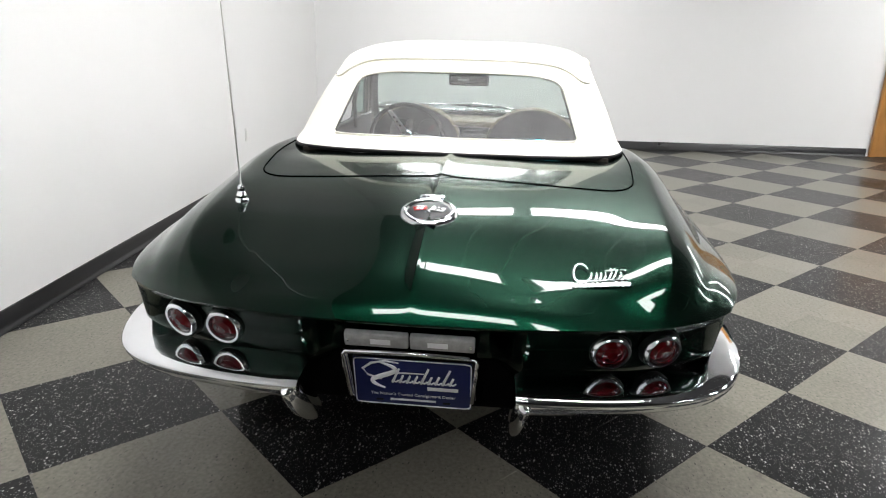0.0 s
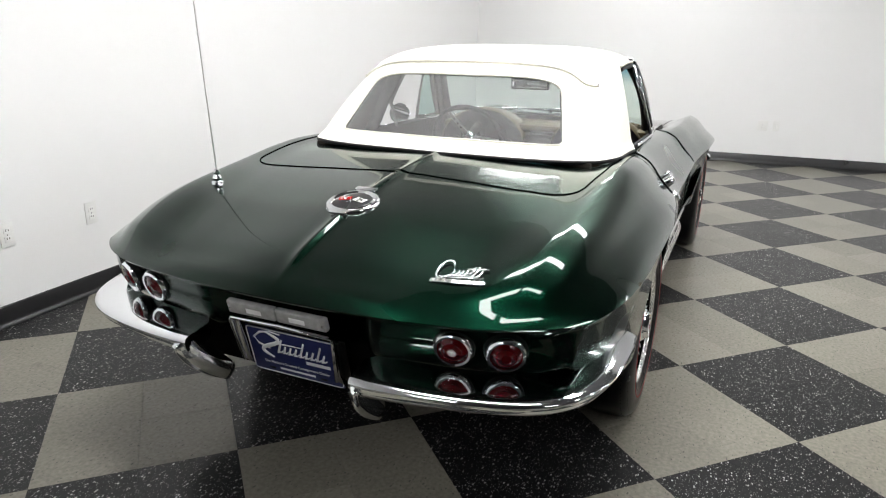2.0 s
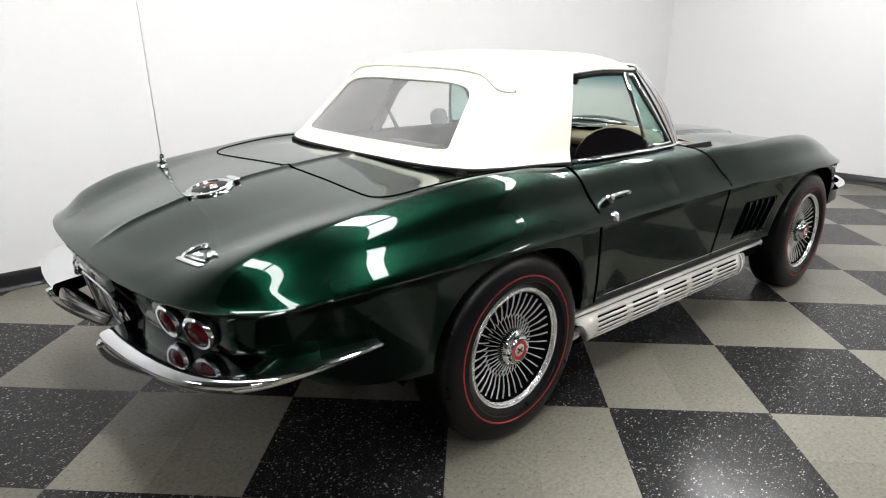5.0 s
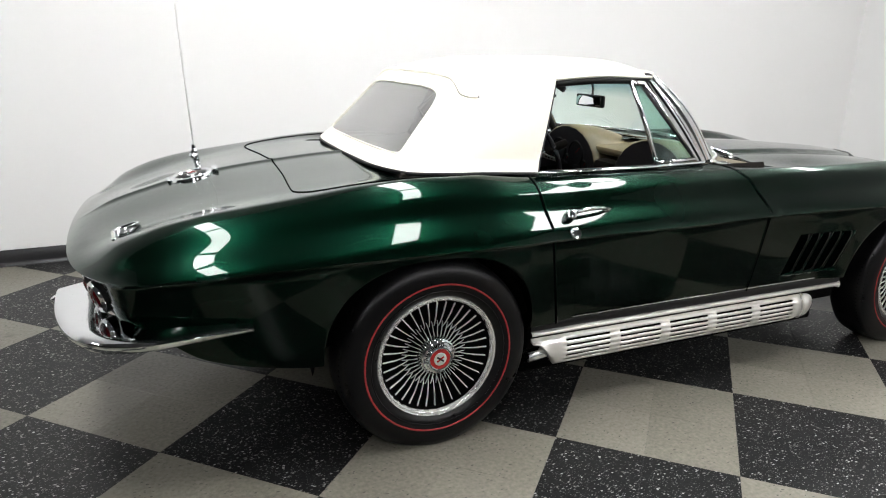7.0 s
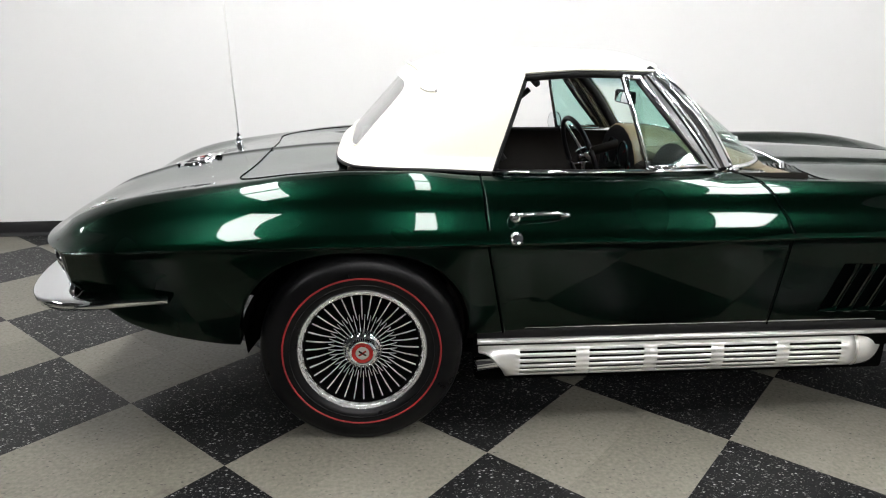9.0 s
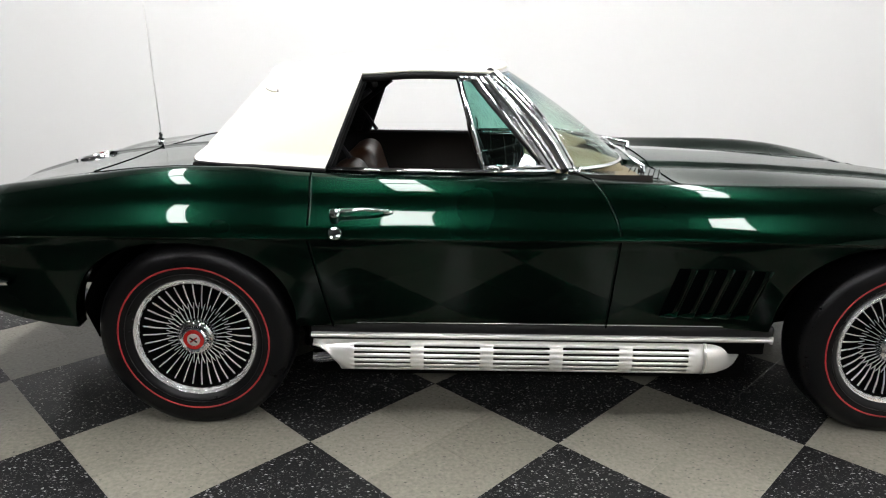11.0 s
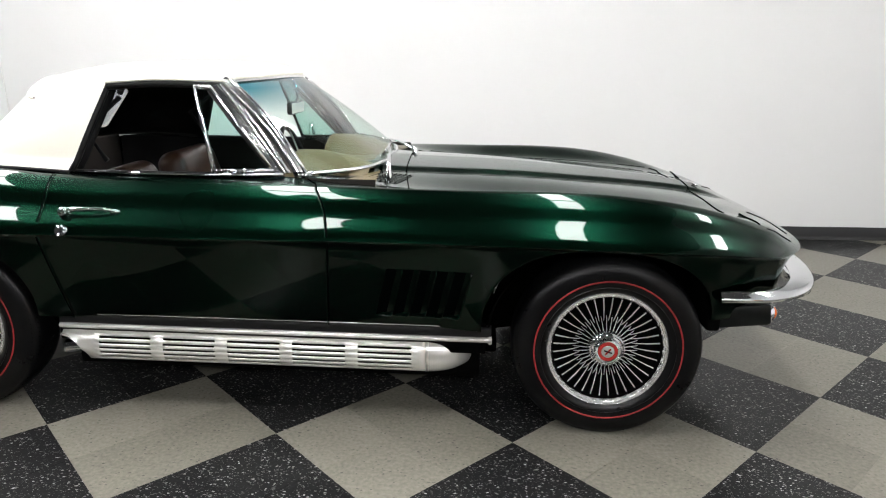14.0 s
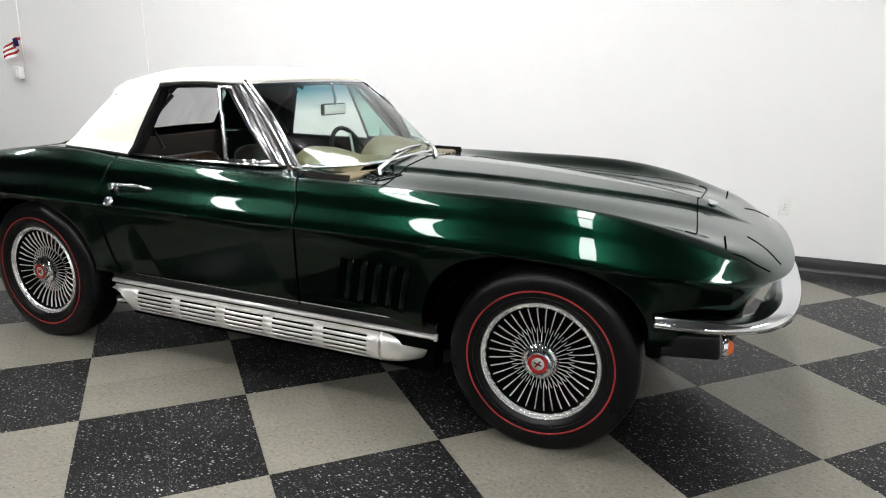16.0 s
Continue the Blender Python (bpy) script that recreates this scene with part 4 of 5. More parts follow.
lamps["label"] = "pair of frosted reversing lamps above the plate"
for s in (-1, 1):
    part("lens", box((0.02, 0.158, 0.042), (0, s * 0.0805, 0), 0.006, segments=3), CLEARLENS, lamps)
    # white box on each lens, painted in for the bulb's bright highlight
    part("inset", box((0.003, 0.050, 0.016), (-0.0092, s * 0.07, -0.002), 0.0012), PLATEWHITE, lamps)
    part("screw", revolve([(0.0, -0.004), (0.004, -0.003), (0.004, 0.0)], 10, "x"), CHROME, lamps).location = (-0.009, s * 0.150, 0)

# fuel filler
fx = -0.690
filler = new("fuel_filler")
filler.parent, filler.location = car, top_point(fx, 0.006) - Vector((0, 0, 0.004))
filler.rotation_euler = (0, -math.atan2(top_point(fx + 0.05, 0.1).z - top_point(fx - 0.05, 0.1).z, 0.1), 0)
filler["label"] = "round chrome fuel filler door with a crossed-flag badge"
part("ring", revolve([(0.061, 0.003), (0.065, 0.008), (0.069, 0.009), (0.071, 0.006), (0.075, 0.006), (0.080, 0.004), (0.084, -0.003), (0.085, -0.022)], 64, "z"), CHROME, filler)
part("cap", revolve([(0.0, 0.007), (0.045, 0.006), (0.061, 0.003), (0.062, 0.0)], 48, "z"), BLACK, filler, "black cap face")
part("hinge", box((0.022, 0.075, 0.010), (0.088, 0, 0.005), 0.003), CHROME, filler)
part("lip", box((0.012, 0.06, 0.008), (-0.085, 0, 0.004), 0.003), CHROME, filler)
for s, mm in ((1, RED), (-1, WHITEENAMEL)):
    turn = Matrix.Rotation(s * 0.30, 3, "Z")
    flag_part = part("badge_flag", box((0.024, 0.040, 0.002), (0.004, s * 0.026, 0.0085), 0.0006, turn), mm, filler)
    for k in range(6):
        part("badge_check", box((0.007, 0.006, 0.001), (0.004 + 0.008 * (k % 3 - 1), s * (0.026 + 0.010 * (k // 3 - 0.5) + 0.004 * (k % 2)), 0.0102), 0.0002, turn), BLACK if s < 0 else CHROME, flag_part)
    part("badge_staff", tube([(-0.022, s * -0.008, 0.0085), (0.008, s * 0.012, 0.0085)], 0.0014, 6), CHROME, filler)

# maker's script: plain bright strokes above a bar
script = new("script_badge")
script.parent = car
sx0, sy0 = -0.935, -0.457
script.location = top_point(sx0, sy0) + 0.003 * top_normal(sx0, sy0)
nn = top_normal(sx0, sy0)
ex = Vector((0.08, -1, 0)).normalized()
ex = (ex - nn * ex.dot(nn)).normalized()
ey = nn.cross(ex)
script.matrix_basis = Matrix(((ex.x, ey.x, nn.x, script.location.x), (ex.y, ey.y, nn.y, script.location.y), (ex.z, ey.z, nn.z, script.location.z), (0, 0, 0, 1)))
script.matrix_basis = script.matrix_basis @ Matrix.Diagonal((1.10, 1.30, 1.3, 1))
script["label"] = "chrome script badge over a ribbed bar"
part("bar", box((0.132, 0.011, 0.004), (0.002, -0.019, 0), 0.0012), CHROME, script)
for k in range(10):
    part("bar_rib", box((0.008, 0.007, 0.003), (-0.054 + 0.012 * k, -0.019, 0.0022), 0.0008), SATIN, script)
loop = [(-0.040 + 0.018 * math.cos(a) + 0.10 * (0.02 + 0.028 * math.sin(a)), 0.014 + 0.030 * math.sin(a), 0.003) for a in (0.5 + 5.2 * k / 20 for k in range(21))]
part("initial", tube(loop, [0.0016 + 0.0016 * math.sin(math.pi * k / 20) for k in range(21)], 6), CHROME, script)
part("initial_flourish", tube([(-0.048, -0.012, 0.002), (-0.058, 0.004, 0.002), (-0.056, 0.024, 0.002), (-0.046, 0.034, 0.002)], 0.0016, 6), CHROME, script)
# seven slanted strokes stand for the letters, joined along the foot
for k, (x, tall) in enumerate(((-0.020, 0.022), (-0.008, 0.021), (0.002, 0.022), (0.012, 0.023), (0.024, 0.036), (0.034, 0.036), (0.047, 0.022))):
    w = [(x - 0.004 + 0.0065 * math.sin(2.6 * t) + 0.20 * tall * t, -0.007 + tall * t, 0.003) for t in (q / 8 for q in range(9))]
    part("stroke", tube(w, [0.0030 - 0.0012 * q / 8 for q in range(9)], 6), CHROME, script)
part("underline", tube([(-0.045, -0.008, 0.002), (0.0, -0.009, 0.002), (0.060, -0.007, 0.002)], 0.0020, 6), CHROME, script)
part("crossbar", tube([(0.016, 0.020, 0.003), (0.040, 0.021, 0.003), (0.066, 0.020, 0.003)], 0.0020, 6), CHROME, script)

# aerial on the far rear wing
antenna = new("antenna")
antenna.parent, antenna.location = car, top_point(-0.640, 0.585)
antenna["label"] = "tall thin chrome whip aerial on a ball base"
part("base", revolve([(0.0, 0.028), (0.012, 0.026), (0.016, 0.016), (0.014, 0.008), (0.020, 0.004), (0.022, -0.004)], 24, "z"), CHROME, antenna)
part("ball", revolve([(0.0, 0.050), (0.008, 0.047), (0.011, 0.040), (0.009, 0.030), (0.006, 0.026)], 20, "z"), CHROME, antenna)
part("whip", tube([(0, 0, 0.045), (-0.014, 0.008, 0.35), (-0.031, 0.018, 0.75), (-0.048, 0.029, 1.15), (-0.060, 0.037, 1.55)], [0.0028, 0.0023, 0.0018, 0.0015, 0.0012], 8), STEEL, antenna)

# ---- car: soft top ----
rail_y = curve_of([(0.20, 0.455), (0.28, 0.490), (0.40, 0.520), (0.576, 0.541), (0.80, 0.540), (1.045, 0.512)])
rail_z = curve_of([(0.20, 1.190), (0.28, 1.200), (0.40, 1.222), (0.576, 1.236), (0.80, 1.250), (1.045, 1.246)])
spine_z = curve_of([(0.19, 1.240), (0.26, 1.268), (0.36, 1.290), (0.50, 1.309), (0.75, 1.319), (0.95, 1.317), (1.05, 1.302), (1.12, 1.274)])
roof = new("soft_top")
roof.parent = car
roof["label"] = "white vinyl folding roof, raised, with black lining"
roof_rows = []
for i in range(33):
    t = i / 32
    xe, xm = 0.225 + (1.045 - 0.225) * t, 0.19 + (1.115 - 0.19) * t
    row = []
    for k in range(-20, 21):
        w = k / 20
        a = abs(w)
        x = xm + (xe - xm) * a ** 2.5
        ye, ze, zm = rail_y(xe), rail_z(xe), spine_z(xm)
        z = ze + (zm - ze) * (1 - a ** 4.0) ** 0.72
        sag = 0.004 * math.sin(math.pi * t * 3) * (1 - a)
        row.append((x, w * ye, z - abs(sag)))
    roof_rows.append(row)
part("roof_skin", grid_mesh(roof_rows, flip=True), VINYL, roof, "white vinyl roof skin")
lining_rows = [[(p[0] * 0.985 + 0.008, p[1] * 0.985, p[2] - 0.012) for p in r] for r in roof_rows]
part("roof_lining", grid_mesh(lining_rows), LINING, roof, "black cloth lining")

# skirt from the rails and the rear bow down to the deck
PER = 100


def skirt_top(a):
    """a runs from -1 at the near door post to 1 at the far one; the middle third is the rear bow."""
    s, b = math.copysign(1, a), abs(a)
    if b < 0.5:
        w = b / 0.5
        y = w * rail_y(0.225)
        x = 0.19 + (0.225 - 0.19) * w ** 2.5
        z = rail_z(0.225) + (spine_z(0.19) - rail_z(0.225)) * (1 - w ** 4.0) ** 0.72
        return Vector((x, s * y, z))
    t = (b - 0.5) / 0.5
    x = 0.225 + (0.576 - 0.225) * t
    return Vector((x, s * rail_y(x), rail_z(x)))


def skirt_low(a):
    s, b = math.copysign(1, a), abs(a)
    if b < 0.5:
        w = b / 0.5
        y = 0.585 * w
        x = -0.088 + 0.075 * w ** 5
        return Vector((x, s * y, 0.921 + 0.004 * w))
    t = (b - 0.5) / 0.5
    x = -0.013 + (0.451 + 0.013) * (0.35 * t + 0.65 * t ** 1.4) if t else -0.013
    y = 0.585 + 0.062 * math.sin(min(t * 2.1, 1) * math.pi / 2) - 0.004 * t
    return Vector((x, s * y, 0.925 + 0.006 * math.sin(math.pi * t) - 0.014 * t))


def skirt_point(a, v, inset=0.0):
    p, q = skirt_top(a), skirt_low(a)
    c = p.lerp(q, v)
    mid = Vector((0.45, 0, 1.0))
    out = (c - mid)
    out.z = 0.25
    out.normalize()
    puff = 0.012 * math.sin(math.pi * min(v, 1)) * (1 - 0.6 * step(0.8, 1.0, abs(a)))
    flare = 0.010 * step(0.86, 1.0, v)
    return c + out * (puff * (1 - 0.9 * step(0.62, 0.42, abs(a))) + flare - inset)


SV = 40


def window_inside(a, v):
    """The clear rear window in the skirt, with rounded corners."""
    u, q = a / 0.415, (v - 0.4825) / 0.3625
    n = 8 if q < 0 else 24
    return abs(u) ** n + abs(q) ** n < 1


skirt_as = [k / (2 * PER) * 2 for k in range(-PER, PER + 1)]
outer = [[skirt_point(a, v / SV) for v in range(SV + 1)] for a in skirt_as]
inner = [[skirt_point(a, v / SV, 0.010) for v in range(SV + 1)] for a in skirt_as]


def solid(i, j):
    return not window_inside(0.5 * (skirt_as[i] + skirt_as[i + 1]), (j + 0.5) / SV)


part("rear_skirt", grid_mesh(outer, solid), VINYL, roof, "white vinyl sides and back")
part("skirt_lining", grid_mesh(inner, solid, True), LINING, roof)
win_as = [0.44 * k / 24 for k in range(-24, 25)]
win = [[skirt_point(a, 0.09 + 0.78 * v / 14, 0.004) for v in range(15)] for a in win_as]
glass = part("rear_window", grid_mesh(win), REARVINYL, roof, "clear flexible vinyl rear window")
glass.visible_shadow = False
rim = []
for k in range(97):
    t = 2 * math.pi * k / 96
    c, q = math.cos(t), math.sin(t)
    n = 8 if q < 0 else 24
    f = (abs(c) ** n + abs(q) ** n) ** (-1 / n)
    rim.append(skirt_point(0.415 * c * f, 0.4825 + 0.3625 * q * f, 0.001))
part("window_welt", tube(rim, 0.0045, 6), VINYL, roof)
part("bow_piping", tube([skirt_point(a, -0.030 + 0.145 * step(0.40, 0.60, abs(a)), -0.003) for a in (0.60 * k / 40 for k in range(-40, 41))], 0.0055, 8), VINYL, roof, "raised white piping over the rear bow")
for s in (-1, 1):
    part("piping_tip", revolve([(0.0, 0.007), (0.004, 0.005), (0.005, 0.0), (0.004, -0.005), (0.0, -0.007)], 10, "z"), SATIN, roof).location = skirt_point(s * 0.605, 0.116, -0.004)
part("base_seal", tube([skirt_point(a, 1.0, 0.004) - Vector((0, 0, 0.006)) for a in (k / 60 for k in range(-60, 61))], 0.008, 8), SEAL, roof, "black rubber base seal")
for s in (-1, 1):
    # black seals of the open window: post and rail
    post = [skirt_point(s, v / 12, 0.010) + Vector((0.004, -s * 0.006, 0)) for v in range(13)]
    part("post_seal", tube(post, 0.011, 8), SEAL, roof)
    part("post_inner", tube([p + Vector((-0.006, -s * 0.030, 0)) for p in post], 0.026, 8), LINING, roof)
    rail = [(x, s * (rail_y(x) - 0.006), rail_z(x) - 0.014) for x in (0.575 + 0.47 * k / 10 for k in range(11))]
    part("rail_seal", tube(rail, 0.014, 8), SEAL, roof)
    hem = [(x, s * (rail_y(x) + 0.001), rail_z(x) + 0.002) for x in (0.575 + 0.47 * k / 10 for k in range(11))]
    part("rail_hem", tube(hem, 0.006, 6), VINYL, roof)
    part("roof_bow", tube([(0.62, s * 0.53, 1.20), (0.60, s * 0.45, 1.235), (0.58, 0.0, 1.27)], 0.012, 8), BLACK, roof)
    part("folding_strut", tube([(0.52, s * 0.50, 0.93), (0.44, s * 0.49, 1.05), (0.60, s * 0.50, 1.18)], 0.010, 8), BLACK, roof)

# ---- car: windscreen and side glass ----
screen = new("windscreen")
screen.parent = car
screen["label"] = "curved green-tinted windscreen in a chrome surround"


def screen_low(w):
    a = abs(w)
    return Vector((1.600 - 0.262 * a ** 4.2, 0.582 * w, 0.920 - 0.008 * a))


def screen_top(w):
    a = abs(w)
    return Vector((1.118 - 0.070 * a ** 3.0, 0.512 * w, 1.256 - 0.010 * a ** 2))


def screen_point(w, v, inset=0.0):
    p = screen_low(w).lerp(screen_top(w), v)
    n = Vector((0.57, 0.55 * w, 0.80)).normalized()
    return p + n * ((0.013 + 0.017 * w ** 6) * math.sin(math.pi * v) - inset)


ws = part("glass", grid_mesh([[screen_point(k / 20, v / 14) for v in range(15)] for k in range(-20, 21)]), WSGLASS, screen)
ws.visible_shadow = False
part("lower_trim", tube([screen_point(k / 24, 0.0, 0.004) for k in range(-24, 25)], 0.009, 8), CHROME, screen)
part("header_trim", tube([screen_point(k / 24, 1.0, 0.0) + Vector((0.004, 0, 0.000)) for k in range(-24, 25)], 0.008, 8), CHROME, screen)
part("header_seal", tube([screen_point(k / 24, 1.0, 0.0) + Vector((-0.016, 0, 0.002)) for k in range(-24, 25)], 0.016, 8), BLACK, screen)
part("header_hem", tube([screen_point(k / 24, 1.0, 0.0) + Vector((-0.004, 0, 0.013)) for k in range(-24, 25)], 0.010, 8), VINYL, screen)
for s in (-1, 1):
    line = [screen_point(s, v / 10) for v in range(11)]
    part("pillar_trim", tube([p + Vector((0.006, s * 0.002, 0.004)) for p in line], 0.009, 8), CHROME, screen, "bright pillar moulding")
    foot, head = Vector((1.240, s * 0.622, 0.914)), Vector((0.994, s * 0.551, 1.230))
    plate_rows = []
    for k in range(13):
        a, b = foot.lerp(head, k / 12), screen_point(s, k / 12) + Vector((0.004, s * 0.003, 0.004))
        row = []
        for q in range(29):
            t = q / 28
            # a flat channel behind, a fine ridge, and a half-round moulding beside the glass
            lift = 0.001 + 0.0045 * math.exp(-((t - 0.44) / 0.05) ** 2) + 0.010 * math.sin(math.pi * max(0, (t - 0.54) / 0.46)) ** 0.7
            row.append(a.lerp(b, t) + Vector((0.35, s * 0.85, 0.4)).normalized() * lift)
        plate_rows.append(row)
    part("pillar", grid_mesh(plate_rows, flip=s > 0), PILLAR, screen, "polished windscreen pillar")
    part("pillar_channel", tube([r[7] for r in plate_rows], [0.006] * 13, 8, 0.4), SEAL, screen, "black rubber channel")
    part("pillar_back", tube([p + Vector((-0.020, -s * 0.012, -0.010)) for p in line], 0.019, 10), SEAL, screen)
    part("pillar_foot", box((0.05, 0.03, 0.02), (1.342, s * 0.590, 0.906), 0.008), CHROME, screen)
    part("roof_latch", box((0.03, 0.018, 0.012), (1.135, s * 0.548, 1.135), 0.004, Matrix.Rotation(radians(50), 3, "Y")), CHROME, screen)

for s, d in ((-1, door_r), (1, door_l)):
    vent = new("vent_window")
    vent.parent = d
    vent["label"] = "hinged quarter window in a chrome frame"
    A, B = Vector((1.011, s * 0.639, 0.912)), Vector((0.921, s * 0.545, 1.226))
    C, D = Vector((1.230, s * 0.614, 0.916)), Vector((0.984, s * 0.545, 1.224))
    part("post", tube([A, A.lerp(B, 0.5) + Vector((0.002, s * 0.006, 0)), B], 0.009, 8), CHROME, vent)
    part("lower_frame", tube([A + Vector((0, 0, 0.010)), C + Vector((0, 0, 0.010))], 0.008, 8), CHROME, vent)
    part("front_frame", tube([C + Vector((0, 0, 0.01)), C.lerp(D, 0.5) + Vector((0.004, s * 0.006, 0.0)), D], 0.008, 8), CHROME, vent)
    part("inner_seal", tube([C + Vector((-0.016, 0, 0.022)), C.lerp(D, 0.5) + Vector((-0.012, s * 0.006, 0)), D + Vector((-0.010, 0, -0.01))], 0.006, 8), SEAL, vent)
    part("top_frame", tube([B, D], 0.010, 8), CHROME, vent)
    g = part("pane", mesh_of("pane", [A, C, D, B], [(0, 1, 2, 3)], False), SIDEGLASS, vent)
    thick(g, 0.004)
    g.visible_shadow = False
    part("belt_trim", tube([(0.455, s * 0.640, 0.908), (0.75, s * 0.643, 0.908), (1.02, s * 0.643, 0.909), (1.27, s * 0.625, 0.912)], 0.007, 8), CHROME, d, "bright belt moulding")
    part("belt_seal", tube([(0.455, s * 0.626, 0.906), (0.75, s * 0.629, 0.906), (1.02, s * 0.629, 0.907)], 0.010, 8), SEAL, d)

# wipers and cowl vent
for y0, y1, x0 in ((-0.415, 0.02, 1.640), (0.06, 0.46, 1.70)):
    wiper = new("wiper")
    wiper.parent = car
    wiper["label"] = "chrome windscreen wiper at rest"
    p = top_point(x0, y0)
    e = screen_point(y1 / 0.58, 0.05, -0.012)
    part("pivot", revolve([(0.0, 0.030), (0.010, 0.028), (0.013, 0.015), (0.016, 0.0)], 16, "z"), CHROME, wiper).location = p
    part("arm", tube([p + Vector((0, 0, 0.022)), (p + e) / 2 + Vector((0.0, 0, 0.020)), e], [0.011, 0.009, 0.006], 8, 0.6), CHROME, wiper)
    q0, q1 = screen_point((y1 - 0.20) / 0.58, 0.035, -0.008), screen_point((y1 + 0.14) / 0.58, 0.06, -0.008)
    part("blade", tube([q0, (q0 + q1) / 2, q1], 0.0045, 6), SEAL, wiper)
    part("blade_holder", tube([q0.lerp(q1, 0.1) + Vector((0.003, 0, 0.007)), (q0 + q1) / 2 + Vector((0.004, 0, 0.014)), q0.lerp(q1, 0.9) + Vector((0.003, 0, 0.007))], 0.005, 6), CHROME, wiper)
for s in (-1, 1):
    rows = [[top_point(1.555 + 0.13 * i / 4 + 0.05 * (1 - k / 4), s * (0.36 + 0.15 * k / 4)) + Vector((0, 0, 0.0025)) for k in range(5)] for i in range(5)]
    part("cowl_vent", grid_mesh(rows, flip=s > 0), PAINT, car, "green cowl grille with fine slots")
    for i in range(7):
        a, b = 1.562 + 0.019 * i, 1.612 + 0.019 * i
        part("vent_bar", tube([top_point(b, s * 0.365) + Vector((0, 0, 0.004)), top_point(a, s * 0.505) + Vector((0, 0, 0.004))], 0.0016, 5), GAP, car)

# ---- car: door furniture and mirrors ----
for s, d in ((-1, door_r), (1, door_l)):
    hd = new("door_handle")
    hd.parent = d
    hd["label"] = "chrome push-button door handle"

    def flank(x, z, out=0.0):
        """A point on the door's upper skin at that height."""
        lo, hi = 0.66, crease_y(x) - 0.002
        for _ in range(24):
            m = 0.5 * (lo + hi)
            if top_point(x, m).z > z:
                lo = m
            else:
                hi = m
        p = top_point(x, lo)
        n = top_normal(x, lo)
        p = p + n * out
        return Vector((p.x, s * p.y, p.z))
    bar = [flank(0.505, 0.778, 0.016), flank(0.53, 0.780, 0.024), flank(0.59, 0.782, 0.025), flank(0.65, 0.784, 0.020), flank(0.685, 0.785, 0.006)]
    part("grip", tube(bar, [0.011, 0.0080, 0.0066, 0.0062, 0.005], 12), CHROME, hd)
    part("escutcheon", tube([flank(0.665, 0.784, 0.001), flank(0.680, 0.785, 0.003), flank(0.700, 0.786, 0.001)], [0.006, 0.010, 0.004], 10), CHROME, hd)
    o = flank(0.505, 0.776, 0.0)
    btn = part("button", revolve([(0.0, 0.036), (0.011, 0.034), (0.013, 0.026), (0.018, 0.022), (0.020, 0.0)], 24, "y"), CHROME, hd)
    btn.location, btn.rotation_euler = o, (radians(-s * 40), 0, 0 if s > 0 else math.pi)
    o = flank(0.508, 0.726, 0.0)
    lk = part("lock", revolve([(0.0, 0.008), (0.012, 0.008), (0.013, 0.004), (0.020, 0.006), (0.023, 0.0)], 28, "y"), CHROME, d)
    lk.location, lk.rotation_euler = o, (radians(-s * 35), 0, 0 if s > 0 else math.pi)
wing = new("door_mirror")
wing.parent, wing.location, wing.rotation_euler = door_l, (1.03, 0.757, 0.933), (0, 0, radians(24))
wing["label"] = "round chrome door mirror on a short stalk"
part("stalk", tube([(0.01, -0.02, -0.075), (0.01, -0.005, -0.04), (0.012, 0, 0)], 0.009, 10), CHROME, wing)
part("shell", revolve([(0.0, 0.032), (0.03, 0.028), (0.052, 0.012), (0.058, 0.0), (0.055, -0.004)], 32, "x"), CHROME, wing)
part("glass", revolve([(0.0, -0.002), (0.03, -0.0022), (0.054, -0.003)], 32, "x"), MIRROR, wing)

# side badge and louvres behind the front wheel
for s in (-1, 1):
    gill = new("fender_louvre")
    gill.parent = car
    gill["label"] = "five slanted cooling louvres in the front wing"

    def wing_point(x, z, out=0.0):
        yk, zk, yl = crease_y(x), crease_z(x), sill_y(x)
        f = max((z - 0.37) / (zk - 0.012 - 0.37), 0)
        return Vector((x, s * (yl + (yk - 0.012 - yl) * f ** 0.85 + out), z))
    lean, z0, z1, pitch = 0.045, 0.425, 0.612, 0.062

    def gill_point(u, t, out):
        return wing_point(1.640 + pitch * u + lean * t, z0 + (z1 - z0) * t, out)
    # nothing is cut here: a black sheet just off the skin paints the recess's shade
    part("opening", grid_mesh([[gill_point(u, t / 6, 0.0012) for u in (0, 1, 2, 3, 4, 5)] for t in range(7)], flip=s > 0), GAP, gill, "black sheet in place of the shaded recess behind the blades")
    for k in range(5):
        edge = [gill_point(k + 0.97, t / 6, 0.003) for t in range(7)]
        part("blade", tube(edge, 0.0035, 6), PAINT, gill)
        face = [[gill_point(k + 0.62 + 0.09 * q, t / 8, 0.0105 - 0.0085 * (q / 4) ** 1.5 if 0 < t < 8 else 0.002) for q in range(5)] for t in range(9)]
        part("blade_face", grid_mesh(face, flip=s > 0), PAINT, gill)
        w = [gill_point(k, 0.0, 0.0015), gill_point(k + 0.93, 0.0, 0.013), gill_point(k + 0.98, 0.12, 0.003), gill_point(k + 0.9, -0.06, 0.0015), gill_point(k + 0.05, -0.04, 0.0015)]
        part("lip_edge", tube([w[0], w[0].lerp(w[1], 0.5), w[1]], [0.0014, 0.0022, 0.0018], 6), PAINT, gill)
        part("lip", mesh_of("lip", w, [(0, 1, 2), (0, 4, 3, 1)], False), PAINT, gill)

# ---- car: side pipes ----
SLOT_X = (0.554, 0.807, 1.060, 1.313, 1.566)


def cover_y(z):
    return 0.728 + 0.046 * math.sqrt(max(0, 1 - ((z - 0.258) / 0.070) ** 2))


